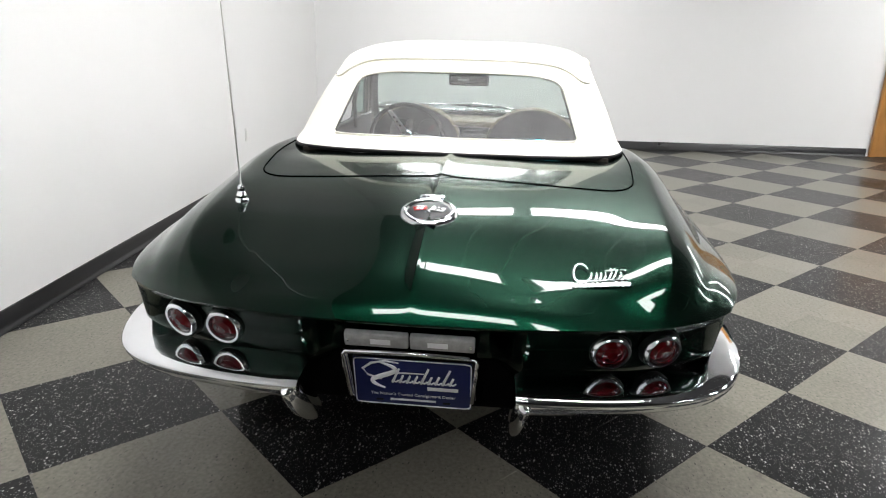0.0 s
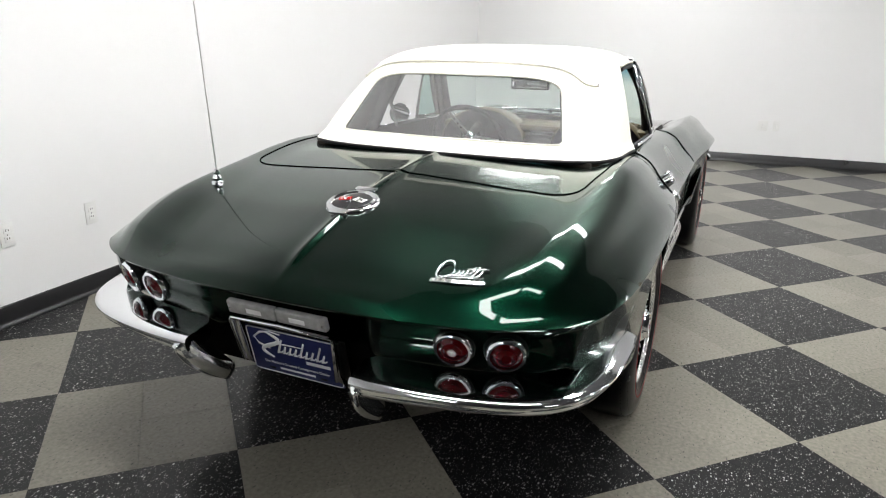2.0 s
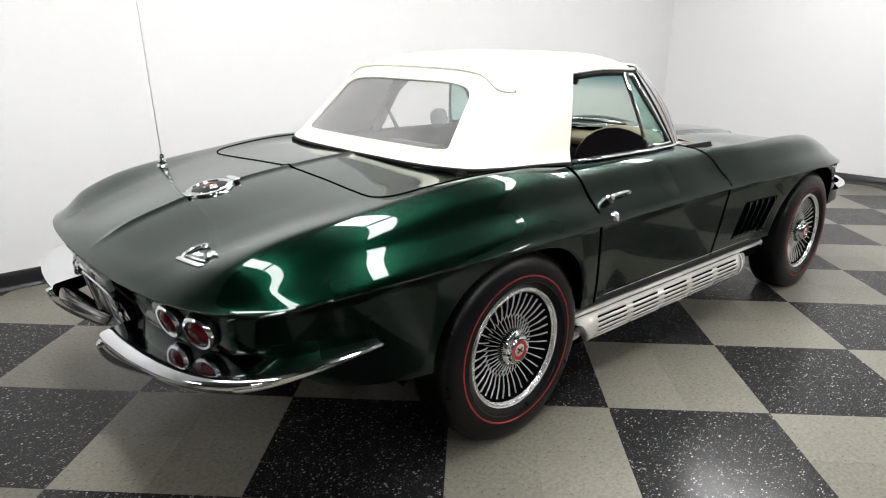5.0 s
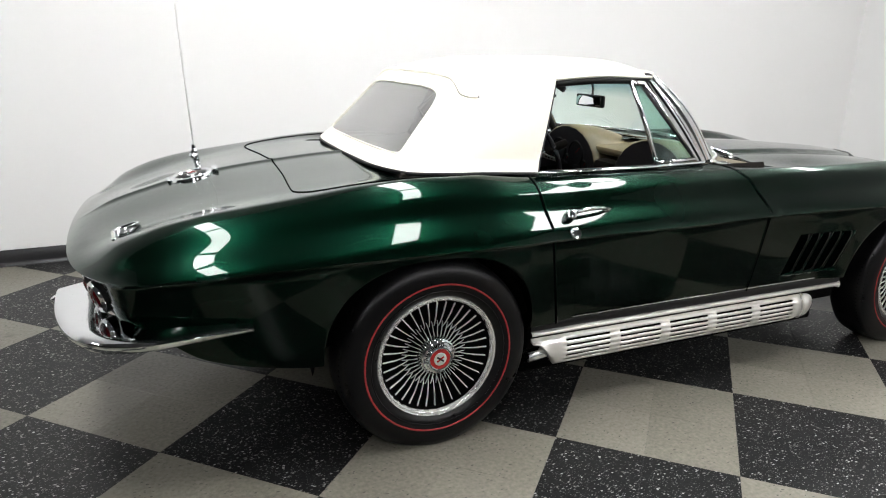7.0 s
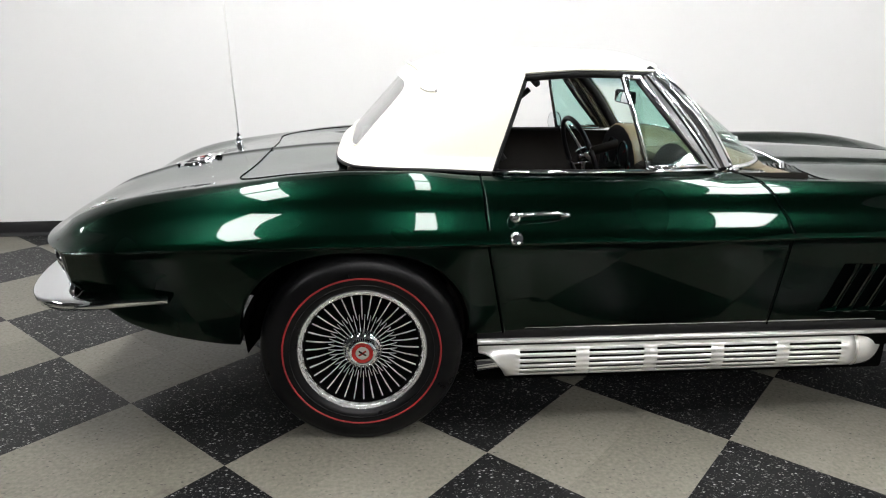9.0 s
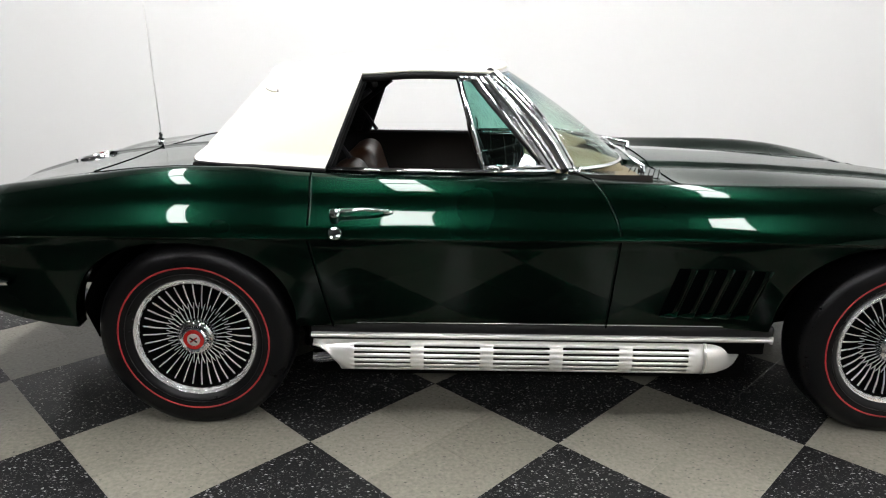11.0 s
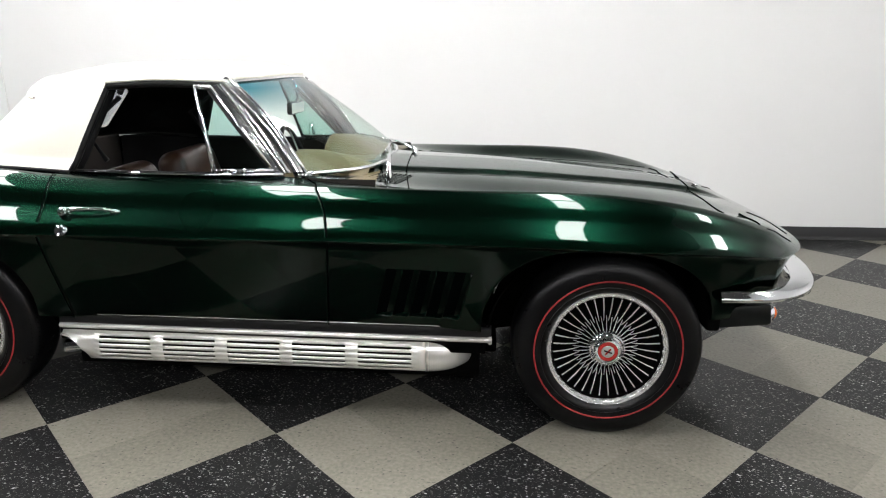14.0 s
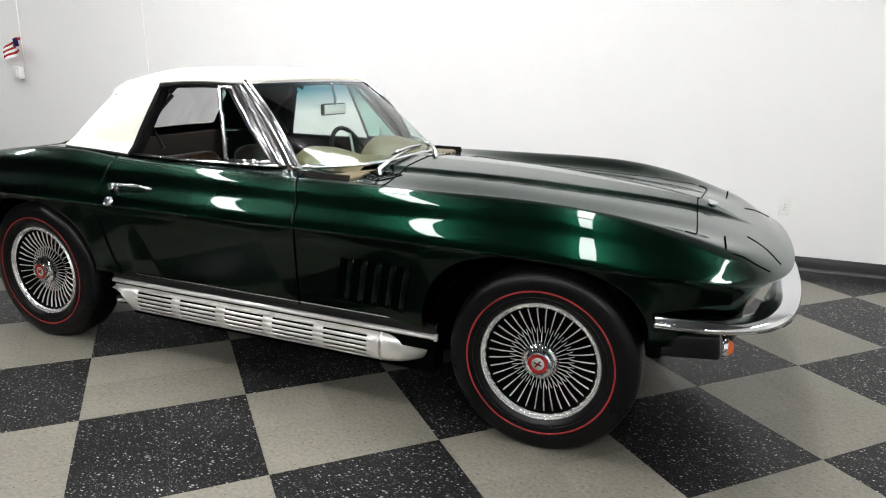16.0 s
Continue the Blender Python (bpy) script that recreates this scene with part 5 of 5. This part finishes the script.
COVER = [(cover_y(z), z) for z in (0.326, 0.320, 0.312)]
for k in range(5):
    zc_ = 0.298 - 0.0205 * k
    COVER += [(cover_y(zc_ + 0.0038), zc_ + 0.0038), (cover_y(zc_ - 0.0038), zc_ - 0.0038)]
COVER += [(cover_y(0.2025), 0.2025), (0.735, 0.199)]
for s in (-1, 1):
    pipe = new("side_pipe")
    pipe.parent, pipe.location = car, (0, 0, -0.013)
    pipe["label"] = "slotted bright side exhaust cover under the sill"
    # the upper band is black in place of a dark reflection in polished metal
    band = [(0.735, 0.391), (0.752, 0.389), (0.758, 0.384), (0.757, 0.354), (0.755, 0.350)]
    rail = [(0.755, 0.350), (0.760, 0.349), (0.766, 0.345), (0.768, 0.339), (0.765, 0.333), (0.757, 0.330), (0.752, 0.326)]
    for nm, prof_, mm in (("sill_band", band, BLACK), ("sill_moulding", rail, SATIN)):
        rows = [[(x, s * y, z) for y, z in prof_] for x in (0.400, 0.404, 0.8, 1.2, 1.6, 2.066, 2.070)]
        part(nm, grid_mesh(rows, flip=s > 0), mm, pipe)
    # bright tube added for the light that the door's lower edge catches
    part("sill_edge", tube([(0.47, s * 0.7745, 0.3965), (1.2, s * 0.7715, 0.3965), (1.98, s * 0.7725, 0.3965)], 0.0018, 6), SATIN, pipe, "thin bright tube in place of the highlight along the lower body edge")
    part("sill_cap", box((0.014, 0.020, 0.030), (2.066, s * 0.755, 0.339), 0.004), SATIN, pipe)
    xs = [0.405, 0.43, 0.455, 0.48, 0.505, 0.53]
    for x0 in SLOT_X:
        xs += [x0, x0 + 0.004, x0 + 0.05, x0 + 0.10, x0 + 0.15, x0 + 0.201, x0 + 0.205]
    xs += [1.80, 1.83]
    rows = []
    for x in xs:
        # the tail end is cut away in a sweep over the pipe's tip
        low = 0.201 if x >= 0.505 else 0.201 + 0.105 * (1 - ((x - 0.405) / 0.10) ** 2)
        rows.append([(x, s * y, max(z, low)) for y, z in COVER])

    def cover(i, j):
        inx = any(x0 - 0.001 <= xs[i] and xs[i + 1] <= x0 + 0.2051 for x0 in SLOT_X)
        return not (inx and 3 <= j <= 11 and j % 2 == 1)
    thick(part("cover", grid_mesh(rows, cover, flip=s > 0), SATIN, pipe, "bright cover with rows of slots"), 0.003)
    part("core", tube([(0.50, s * 0.712, 0.258), (1.85, s * 0.712, 0.258)], 0.046, 14), DISH, pipe)
    rows = []
    for k in range(15):
        t = k / 14 * math.pi / 2
        f = 1 - 0.10 * (k / 14)
        row = []
        for y, z in [(0.700, 0.322), (0.725, 0.327)] + COVER + [(0.700, 0.204)]:
            o = y - 0.62
            row.append((1.832 + (0.035 + o) * math.sin(t), s * (0.62 - 0.035 + (0.035 + o) * math.cos(t)), 0.262 + (z - 0.262) * f))
        rows.append(row)
    part("elbow", grid_mesh(rows, flip=s > 0), SATIN, pipe, "bright rounded front elbow")
    part("elbow_seam", grid_mesh([[(x, s * (y + 0.0015), z) for y, z in COVER] for x in (1.826, 1.836)], flip=s > 0), STEEL, pipe)
    part("tip", tube([(0.400, s * 0.728, 0.240), (0.47, s * 0.722, 0.246), (0.56, s * 0.714, 0.252)], [0.028, 0.028, 0.026], 16, caps=False), CHROME, pipe, "chrome tailpipe tip")

# ---- car: wheels ----


def tyre_profile():
    """(radius, outward offset) of the tyre from the inner to the outer bead."""
    return [(0.205, -0.085), (0.235, -0.096), (0.275, -0.098), (0.310, -0.092), (0.330, -0.082), (0.340, -0.071), (0.344, -0.05), (0.346, -0.02), (0.346, 0.02), (0.344, 0.05),
            (0.340, 0.071), (0.330, 0.082), (0.310, 0.092), (0.287, 0.0975), (0.270, 0.0985), (0.262, 0.0985), (0.245, 0.097), (0.230, 0.091), (0.216, 0.080), (0.205, 0.075)]


def make_wheel(spin):
    """spin turns the metal about the axle; the tyre stays squashed where it meets the floor."""
    wheel = new("wheel")
    tyre = revolve(tyre_profile(), 120, "y")
    for v in tyre.verts:
        if v.co.z < -0.331:
            v.co.z = -0.331
        if v.co.z < -0.26 and abs(v.co.y) > 0.08:
            v.co.y *= 1 + 0.8 * (-0.26 - v.co.z)
    part("tyre", tyre, RUBBER, wheel, "black redline tyre")
    part("redline", revolve([(0.2680, 0.0990), (0.2665, 0.1003), (0.2632, 0.1003), (0.2617, 0.0990)], 96, "y"), REDLINE, wheel, "thin red sidewall stripe")
    for r, o in ((0.286, 0.0962), (0.243, 0.0970)):
        part("sidewall_rib", revolve([(r + 0.002, o - 0.001), (r, o + 0.0012), (r - 0.002, o - 0.001)], 96, "y"), RUBBER, wheel)
    # shoulder blocks cut by fine grooves
    for sgn in (-1, 1):
        groove_v, groove_f = [], []
        for k in range(110):
            a = 2 * math.pi * k / 110
            if math.sin(a) < -0.94:
                continue
            n = len(groove_v)
            for da, r, o in ((-0.006, 0.3250, 0.0838), (0.006, 0.3250, 0.0838), (0.010, 0.3425, 0.060), (-0.002, 0.3425, 0.060)):
                groove_v.append(((r + 0.0012) * math.cos(a + da), sgn * (o + 0.0008), (r + 0.0012) * math.sin(a + da)))
            groove_f.append((n, n + 1, n + 2, n + 3))
        part("tread_pattern", mesh_of("grooves", groove_v, groove_f, False), GAP, wheel)["kind"] = "stuff"
    part("rim", revolve([(0.2005, 0.0725), (0.2025, 0.078), (0.2035, 0.0835), (0.2055, 0.0862), (0.2085, 0.0872), (0.2105, 0.0845), (0.2125, 0.0850), (0.2160, 0.0868), (0.2200, 0.083), (0.222, 0.077)], 96, "y"), RIMMETAL, wheel, "bright outer trim ring")
    part("rim_step", revolve([(0.194, 0.054), (0.1965, 0.0645), (0.2005, 0.0725)], 96, "y"), DISH, wheel)
    part("dish", revolve([(0.0, 0.0), (0.09, 0.002), (0.15, 0.020), (0.200, 0.054)], 64, "y"), DISH, wheel, "black wheel dish")
    part("back_plate", revolve([(0.0, -0.06), (0.2, -0.06)], 40, "y"), UNDER, wheel)
    for k in range(36):
        ob = part("fin", FIN_ME, FINMETAL, wheel)
        ob.rotation_euler = (0, 2 * math.pi * k / 36 + spin, 0)
        ob = part("inner_fin", SHORT_ME, FINMETAL, wheel)
        ob.rotation_euler = (0, 2 * math.pi * (k + 0.5) / 36 + spin, 0)
    part("hub", revolve([(0.066, 0.030), (0.068, 0.066), (0.064, 0.078), (0.060, 0.080), (0.056, 0.086), (0.050, 0.088), (0.047, 0.098), (0.043, 0.101), (0.038, 0.1005), (0.0355, 0.098)], 64, "y"), CHROME, wheel, "ribbed chrome centre cap")
    ribs_v, ribs_f = [], []
    for k in range(48):
        a = 2 * math.pi * k / 48
        n = len(ribs_v)
        for da, r, o in ((-0.03, 0.0695, 0.050), (0.03, 0.0695, 0.050), (0.03, 0.0675, 0.073), (-0.03, 0.0675, 0.073)):
            ribs_v.append((r * math.cos(a + da), o, r * math.sin(a + da)))
        ribs_f.append((n, n + 1, n + 2, n + 3))
    part("hub_ribs", mesh_of("ribs", ribs_v, ribs_f, False), BLACK, wheel)
    part("emblem", revolve([(0.0, 0.0985), (0.036, 0.0985)], 40, "y"), RED, wheel, "red centre emblem")
    part("emblem_disc", revolve([(0.0, 0.1000), (0.020, 0.0998), (0.023, 0.0985)], 32, "y"), STEEL, wheel)
    for a in (0.6, -0.6):
        part("emblem_flag", box((0.030, 0.002, 0.006), (0, 0.1005, 0), 0.0006, Matrix.Rotation(a + spin, 3, "Y")), RED if a > 0 else BLACK, wheel)
    return wheel


def ridge_mesh(name, stations):
    """A radial blade with a rounded ridge: (radius, height, depth, half width) from the rim inwards."""
    v = []
    for r, o, d, w in stations:
        v += [(-w, o - d, r), (-0.45 * w, o - 0.15 * d, r), (0.45 * w, o - 0.15 * d, r), (w, o - d, r)]
    n = len(stations)
    f = [(0, 1, 2, 3), tuple(4 * n - 4 + k for k in (3, 2, 1, 0))]
    for i in range(n - 1):
        for a in range(3):
            f.append((4 * i + a, 4 * i + 4 + a, 4 * i + 5 + a, 4 * i + 1 + a))
    return mesh_of(name, v, f, False)


def fin_mesh():
    return ridge_mesh("fin", ((0.192, 0.066, 0.006, 0.0024), (0.15, 0.061, 0.006, 0.0021), (0.115, 0.050, 0.005, 0.0015), (0.096, 0.040, 0.004, 0.0008)))


def short_fin_mesh():
    return ridge_mesh("inner_fin", ((0.118, 0.044, 0.004, 0.0006), (0.09, 0.055, 0.005, 0.0012), (0.064, 0.062, 0.005, 0.0013)))


FIN_ME, SHORT_ME = fin_mesh(), short_fin_mesh()
TRACK = 0.736
for x, y, turn, spin in ((0.0, -TRACK, 180, 0), (2.489, -TRACK, 180, 17), (0.0, TRACK, 0, 5), (2.489, TRACK, 0, 40)):
    wheel = make_wheel(radians(spin))
    wheel.parent, wheel.matrix_basis = car, pose(x, y, 0.332, 0, 0, turn)
    wheel["label"] = "finned bright alloy wheel with a redline tyre"
for x in (0.0, 2.489):
    part("axle", tube([(x, -0.68, 0.33), (x, 0.68, 0.33)], 0.035, 10), UNDER, car)

# ---- car: front ----
FRONT_BUMPER = [(3.335, 0.0), (3.33, 0.20), (3.315, 0.40), (3.285, 0.58), (3.225, 0.71), (3.13, 0.79), (3.02, 0.833), (2.93, 0.845), (2.862, 0.848)]


def front_profile(t):
    deep = 0.10 * (1 - 0.72 * step(0.45, 0.95, t))
    top = 0.588 - 0.030 * step(0.4, 0.85, t)
    low = 0.530 + 0.002 * t
    h = top - low
    return [(-deep, top + 0.012), (-deep * 0.5, top + 0.006), (-0.012, top), (-0.003, top - 0.15 * h), (0.0, top - 0.4 * h), (-0.002, low + 0.25 * h), (-0.012, low + 0.04 * h), (-0.03, low), (-deep, low + 0.01)]


for s in (-1, 1):
    pth = [(x, s * y) for x, y in smooth_path(FRONT_BUMPER, 40)]
    swept_bumper(pth, front_profile, s, car, "chrome front bumper half under the nose")
    park = new("turn_lamp")
    park.parent = car
    park["label"] = "amber turn lamp on a dark bracket under the bumper"
    part("bracket", box((0.20, 0.11, 0.082), (2.968, s * 0.730, 0.464), 0.014, Matrix.Rotation(radians(-6), 3, "Y")), GLOSSBLACK, park)
    part("bezel", tube([(3.060, s * 0.722, 0.462), (3.088, s * 0.722, 0.462)], 0.034, 20), CHROME, park)
    part("lens", revolve([(0.0, 0.022), (0.014, 0.019), (0.024, 0.010), (0.028, 0.0)], 20, "x"), AMBER, park).location = (3.087, s * 0.722, 0.462)
part("grille", box((0.03, 0.96, 0.12), (3.10, 0, 0.56), 0.01), BLACK, car)
for k in range(4):
    part("grille_bar", tube([(3.125, -0.47, 0.525 + 0.025 * k), (3.125, 0.47, 0.525 + 0.025 * k)], 0.004, 8), SATIN, car)
badge = new("nose_badge")
badge.parent = car
badge.location = top_point(2.985, 0) + Vector((0, 0, 0.002))
badge["label"] = "small crossed-flag nose badge"
for s, mm in ((1, STEEL), (-1, CHROME)):
    part("badge_flag", box((0.026, 0.045, 0.004), (0, s * 0.022, 0.002), 0.0012, Matrix.Rotation(s * 0.4, 3, "Z") @ Matrix.Rotation(radians(16), 3, "Y")), mm, badge)

# ---- car: interior ----
tub = new("cabin")
tub.parent = car
tub["label"] = "saddle brown cabin with dark carpet"
part("floor_carpet", box((1.55, 1.22, 0.03), (0.80, 0, 0.285), 0.006), CARPET, tub)
part("rear_shelf", box((0.62, 1.18, 0.03), (0.16, 0, 0.70), 0.01), CARPET, tub)
part("rear_bulkhead", box((0.03, 1.18, 0.42), (0.36, 0, 0.50), 0.006), CARPET, tub)
part("footwell", box((0.03, 1.2, 0.55), (1.66, 0, 0.55), 0.006), CARPET, tub)
part("tunnel", box((1.2, 0.22, 0.24), (1.02, 0, 0.40), 0.03), DASHDARK, tub)
part("tail_wall", box((0.03, 1.16, 0.26), (-0.03, 0, 0.79), 0.006), CARPET, tub)
for s in (-1, 1):
    rows = []
    for z, y in ((0.30, 0.66), (0.50, 0.655), (0.62, 0.635), (0.66, 0.605), (0.69, 0.60), (0.72, 0.63), (0.88, 0.628), (0.900, 0.620)):
        rows.append([(x, s * y, z) for x in (0.30, 0.42, 0.8, 1.2, 1.45, 1.62)])
    part("door_trim", grid_mesh(rows, flip=s > 0), DASHDARK, tub, "dark brown vinyl door trim with an arm rest")
    part("crank", tube([(1.10, s * 0.61, 0.72), (1.16, s * 0.59, 0.735), (1.20, s * 0.585, 0.735)], 0.007, 8), CHROME, tub)
    part("quarter_trim", mesh_of("quarter", [(-0.02, s * 0.60, 0.70), (0.46, s * 0.625, 0.70), (0.46, s * 0.625, 0.905), (-0.02, s * 0.60, 0.91)], [(0, 1, 2, 3)], False), LINING, tub)


def seat(y):
    st_ = new("seat")
    st_.parent, st_.location = tub, (0, y, 0)
    st_["label"] = "pleated saddle brown leather bucket seat"
    cush = box((0.50, 0.48, 0.15), (0.87, 0, 0.42), 0.055, segments=4)
    part("cushion", cush, LEATHER, st_)
    back = box((0.14, 0.50, 0.48), (0, 0, 0.24), 0.06, segments=4)
    bmesh.ops.rotate(back, verts=back.verts, cent=(0, 0, 0), matrix=Matrix.Rotation(radians(-17), 3, "Y"))
    bmesh.ops.translate(back, verts=back.verts, vec=(0.60, 0, 0.42))
    for v in back.verts:
        if v.co.z > 0.74:
            v.co.y *= 1 - 0.9 * (v.co.z - 0.74)
    part("backrest", back, LEATHER, st_)
    for k in range(5):
        p = [(0.655 - 0.30 * t * 0.62, -0.14 + 0.07 * k, 0.50 + 0.36 * t) for t in (q / 6 for q in range(7))]
        part("pleat", tube(p, 0.028, 8), LEATHER, st_)
    for k in range(5):
        part("cushion_pleat", tube([(0.68, -0.14 + 0.07 * k, 0.497), (0.88, -0.14 + 0.07 * k, 0.502), (1.06, -0.14 + 0.07 * k, 0.487)], 0.026, 8), LEATHER, st_)
    part("seat_button", revolve([(0.0, 0.006), (0.010, 0.004), (0.012, 0.0)], 14, "x"), CHROME, st_).location = (0.52, 0.20, 0.80)
    return st_


seat(-0.33)
seat(0.33)

# twin-cowl dash
for s in (-1, 1):
    rows = []
    for i in range(13):
        a = math.pi * i / 12
        row = []
        for x, k in ((1.243, 0.97), (1.25, 1.0), (1.33, 1.0), (1.45, 0.93), (1.56, 0.80)):
            row.append((x, s * 0.33 + 0.27 * k * math.cos(a), 0.70 + 0.270 * k * math.sin(a) ** 0.8))
        rows.append(row)
    part("dash_cowl", grid_mesh(rows, flip=True), DASH, tub, "tan padded dash hood")
    part("dash_face", mesh_of("face", [(1.256, s * 0.33, 0.76)] + [(1.244, s * 0.33 + 0.262 * math.cos(math.pi * k / 16), 0.70 + 0.262 * math.sin(math.pi * k / 16) ** 0.8) for k in range(17)], [(0, k + 1, k + 2) for k in range(16)]), DIALFACE, tub)
part("dash_top", box((0.34, 1.18, 0.04), (1.44, 0, 0.868), 0.018), DASH, tub)
part("dash_lower", box((0.10, 1.18, 0.16), (1.33, 0, 0.68), 0.03), DASHDARK, tub)
part("centre_stack", box((0.10, 0.17, 0.34), (1.28, 0, 0.66), 0.03), DASHDARK, tub)
for y, z, r in ((0.25, 0.83, 0.066), (0.41, 0.83, 0.066), (0.17, 0.775, 0.030), (0.49, 0.775, 0.030), (0.33, 0.79, 0.026)):
    g = new("gauge")
    g.parent, g.location = tub, (1.247, y, z)
    part("bezel", revolve([(r, 0.004), (r - 0.004, -0.006), (r - 0.008, -0.003)], 28, "x"), GLOSSBLACK, g)
    part("dial", revolve([(0.0, -0.001), (r - 0.006, -0.001)], 28, "x"), BLACK, g)
    part("needle", tube([(-0.003, 0, 0), (-0.003, -r * 0.5, r * 0.45)], 0.0014, 5), RED, g)
part("glove_grip", tube([(1.235, -0.46, 0.80), (1.215, -0.42, 0.80), (1.215, -0.24, 0.80), (1.235, -0.20, 0.80)], 0.010, 8), CHROME, tub)

wheel_s = new("steering_wheel")
wheel_s.parent = tub
wheel_s["label"] = "three-spoke steering wheel with a thin dark rim"
wheel_s.matrix_basis = pose(1.060, 0.345, 0.810, 0, -20, 4)
part("rim", tube([(0, 0.195 * math.cos(2 * math.pi * k / 48), 0.195 * math.sin(2 * math.pi * k / 48)) for k in range(49)], 0.0125, 10, caps=False), BLACK, wheel_s)
for a in (90, 210, 330):
    flat = box((0.004, 0.026, 0.155), (0, 0, 0.112), 0.0012)
    for v in flat.verts:
        v.co.y *= 1.25 - 2.8 * v.co.z
        v.co.x += 0.024 - 0.12 * v.co.z
    bmesh.ops.rotate(flat, verts=flat.verts, cent=(0, 0, 0), matrix=Matrix.Rotation(radians(a), 3, "X"))
    spoke = part("spoke", flat, STEEL, wheel_s)
    for d in (0.075, 0.105, 0.135):
        hole = revolve([(0.0, 0.0), (0.0055, 0.0)], 16, "x")
        bmesh.ops.translate(hole, verts=hole.verts, vec=(0.0205 - 0.12 * d, 0, d))
        bmesh.ops.rotate(hole, verts=hole.verts, cent=(0, 0, 0), matrix=Matrix.Rotation(radians(a), 3, "X"))
        part("spoke_hole", hole, GAP, spoke)
part("horn", revolve([(0.0, -0.02), (0.03, -0.015), (0.036, 0.0), (0.034, 0.04)], 28, "x"), CHROME, wheel_s)
part("column", tube([(0.03, 0, 0), (0.30, 0, -0.02)], 0.024, 12), DASHDARK, wheel_s)

mir = new("rear_view_mirror")
mir.parent, mir.location = tub, (1.140, 0.025, 1.118)
mir["label"] = "dark framed rear-view mirror under the header"
part("shell", box((0.022, 0.215, 0.058), (0.008, 0, 0), 0.010, segments=3), BLACK, mir)
part("glass", box((0.002, 0.195, 0.044), (-0.0045, 0, 0), 0.0008), MIRROR, mir)
part("back", box((0.006, 0.200, 0.046), (0.018, 0, 0), 0.0025), PLASTIC, mir, "pale grey mirror back")
part("stem", tube([(0.012, 0, 0.0), (0.02, 0, 0.05), (0.0, 0, 0.125)], 0.007, 8), CHROME, mir)

# ---- floor ----
floor = part("floor", box((52, 34, 0.1), (-6, 0, -0.0535)), GROUT)
tagged(floor, "checkered floor of waxed grey and black vinyl tiles", "floor", kind="structure")
TILE, TILE_TURN, TILE_X, TILE_Y = 0.6153, radians(45.684), 0.425, -0.893


def tile_mesh(size, z=0.0):
    h, c = size / 2 - 0.0002, 0.0004
    v = [(-h, -h, -0.003), (h, -h, -0.003), (h, h, -0.003), (-h, h, -0.003), (-h, -h, z - c), (h, -h, z - c), (h, h, z - c), (-h, h, z - c),
         (-h + c, -h + c, z), (h - c, -h + c, z), (h - c, h - c, z), (-h + c, h - c, z)]
    f = [(8, 9, 10, 11), (4, 5, 9, 8), (5, 6, 10, 9), (6, 7, 11, 10), (7, 4, 8, 11), (0, 1, 5, 4), (1, 2, 6, 5), (2, 3, 7, 6), (3, 0, 4, 7)]
    return v, f


tv, tf = tile_mesh(TILE / 2)
light_me, dark_me = mesh_of("tile_light", tv, tf, False), mesh_of("tile_dark", tv, tf, False)
light_me.materials.append(TILELIGHT), dark_me.materials.append(TILEDARK)
rest = {True: ([], []), False: ([], [])}
ct, st = math.cos(TILE_TURN), math.sin(TILE_TURN)
near = []
for i in range(-46, 46):
    for j in range(-46, 46):
        a, b = (i + 0.5) * TILE / 2, (j + 0.5) * TILE / 2
        x, y = TILE_X + a * ct + b * st, TILE_Y + a * st - b * ct
        if not (-8.8 < x < 7.6 and -10.6 < y < 2.7):
            continue
        dark = (i // 2 + j // 2) % 2 == 1
        # the band that the walk passes, behind and beside the car
        d = min(math.hypot(x + 1.6, y + 1.4), abs(y + 1.45) + max(0, abs(x - 1.5) - 1.6) * 1.2)
        near.append((d, x, y, dark))
near.sort()
for k, (d, x, y, dark) in enumerate(near):
    if k < 290:
        ob = part("tile", dark_me if dark else light_me, None, floor)
        ob.location, ob.rotation_euler = (x, y, 0.0), (0, 0, TILE_TURN)
    else:
        vs, fs = rest[dark]
        n = len(vs)
        vs += [(x + ct * p[0] - st * p[1], y + st * p[0] + ct * p[1], p[2]) for p in tv]
        fs += [tuple(n + q for q in f) for f in tf]
for dark, name in ((False, "light_tiles"), (True, "dark_tiles")):
    ob = part(name, mesh_of(name, *rest[dark], False), TILEDARK if dark else TILELIGHT, floor)
    ob["kind"] = "stuff"
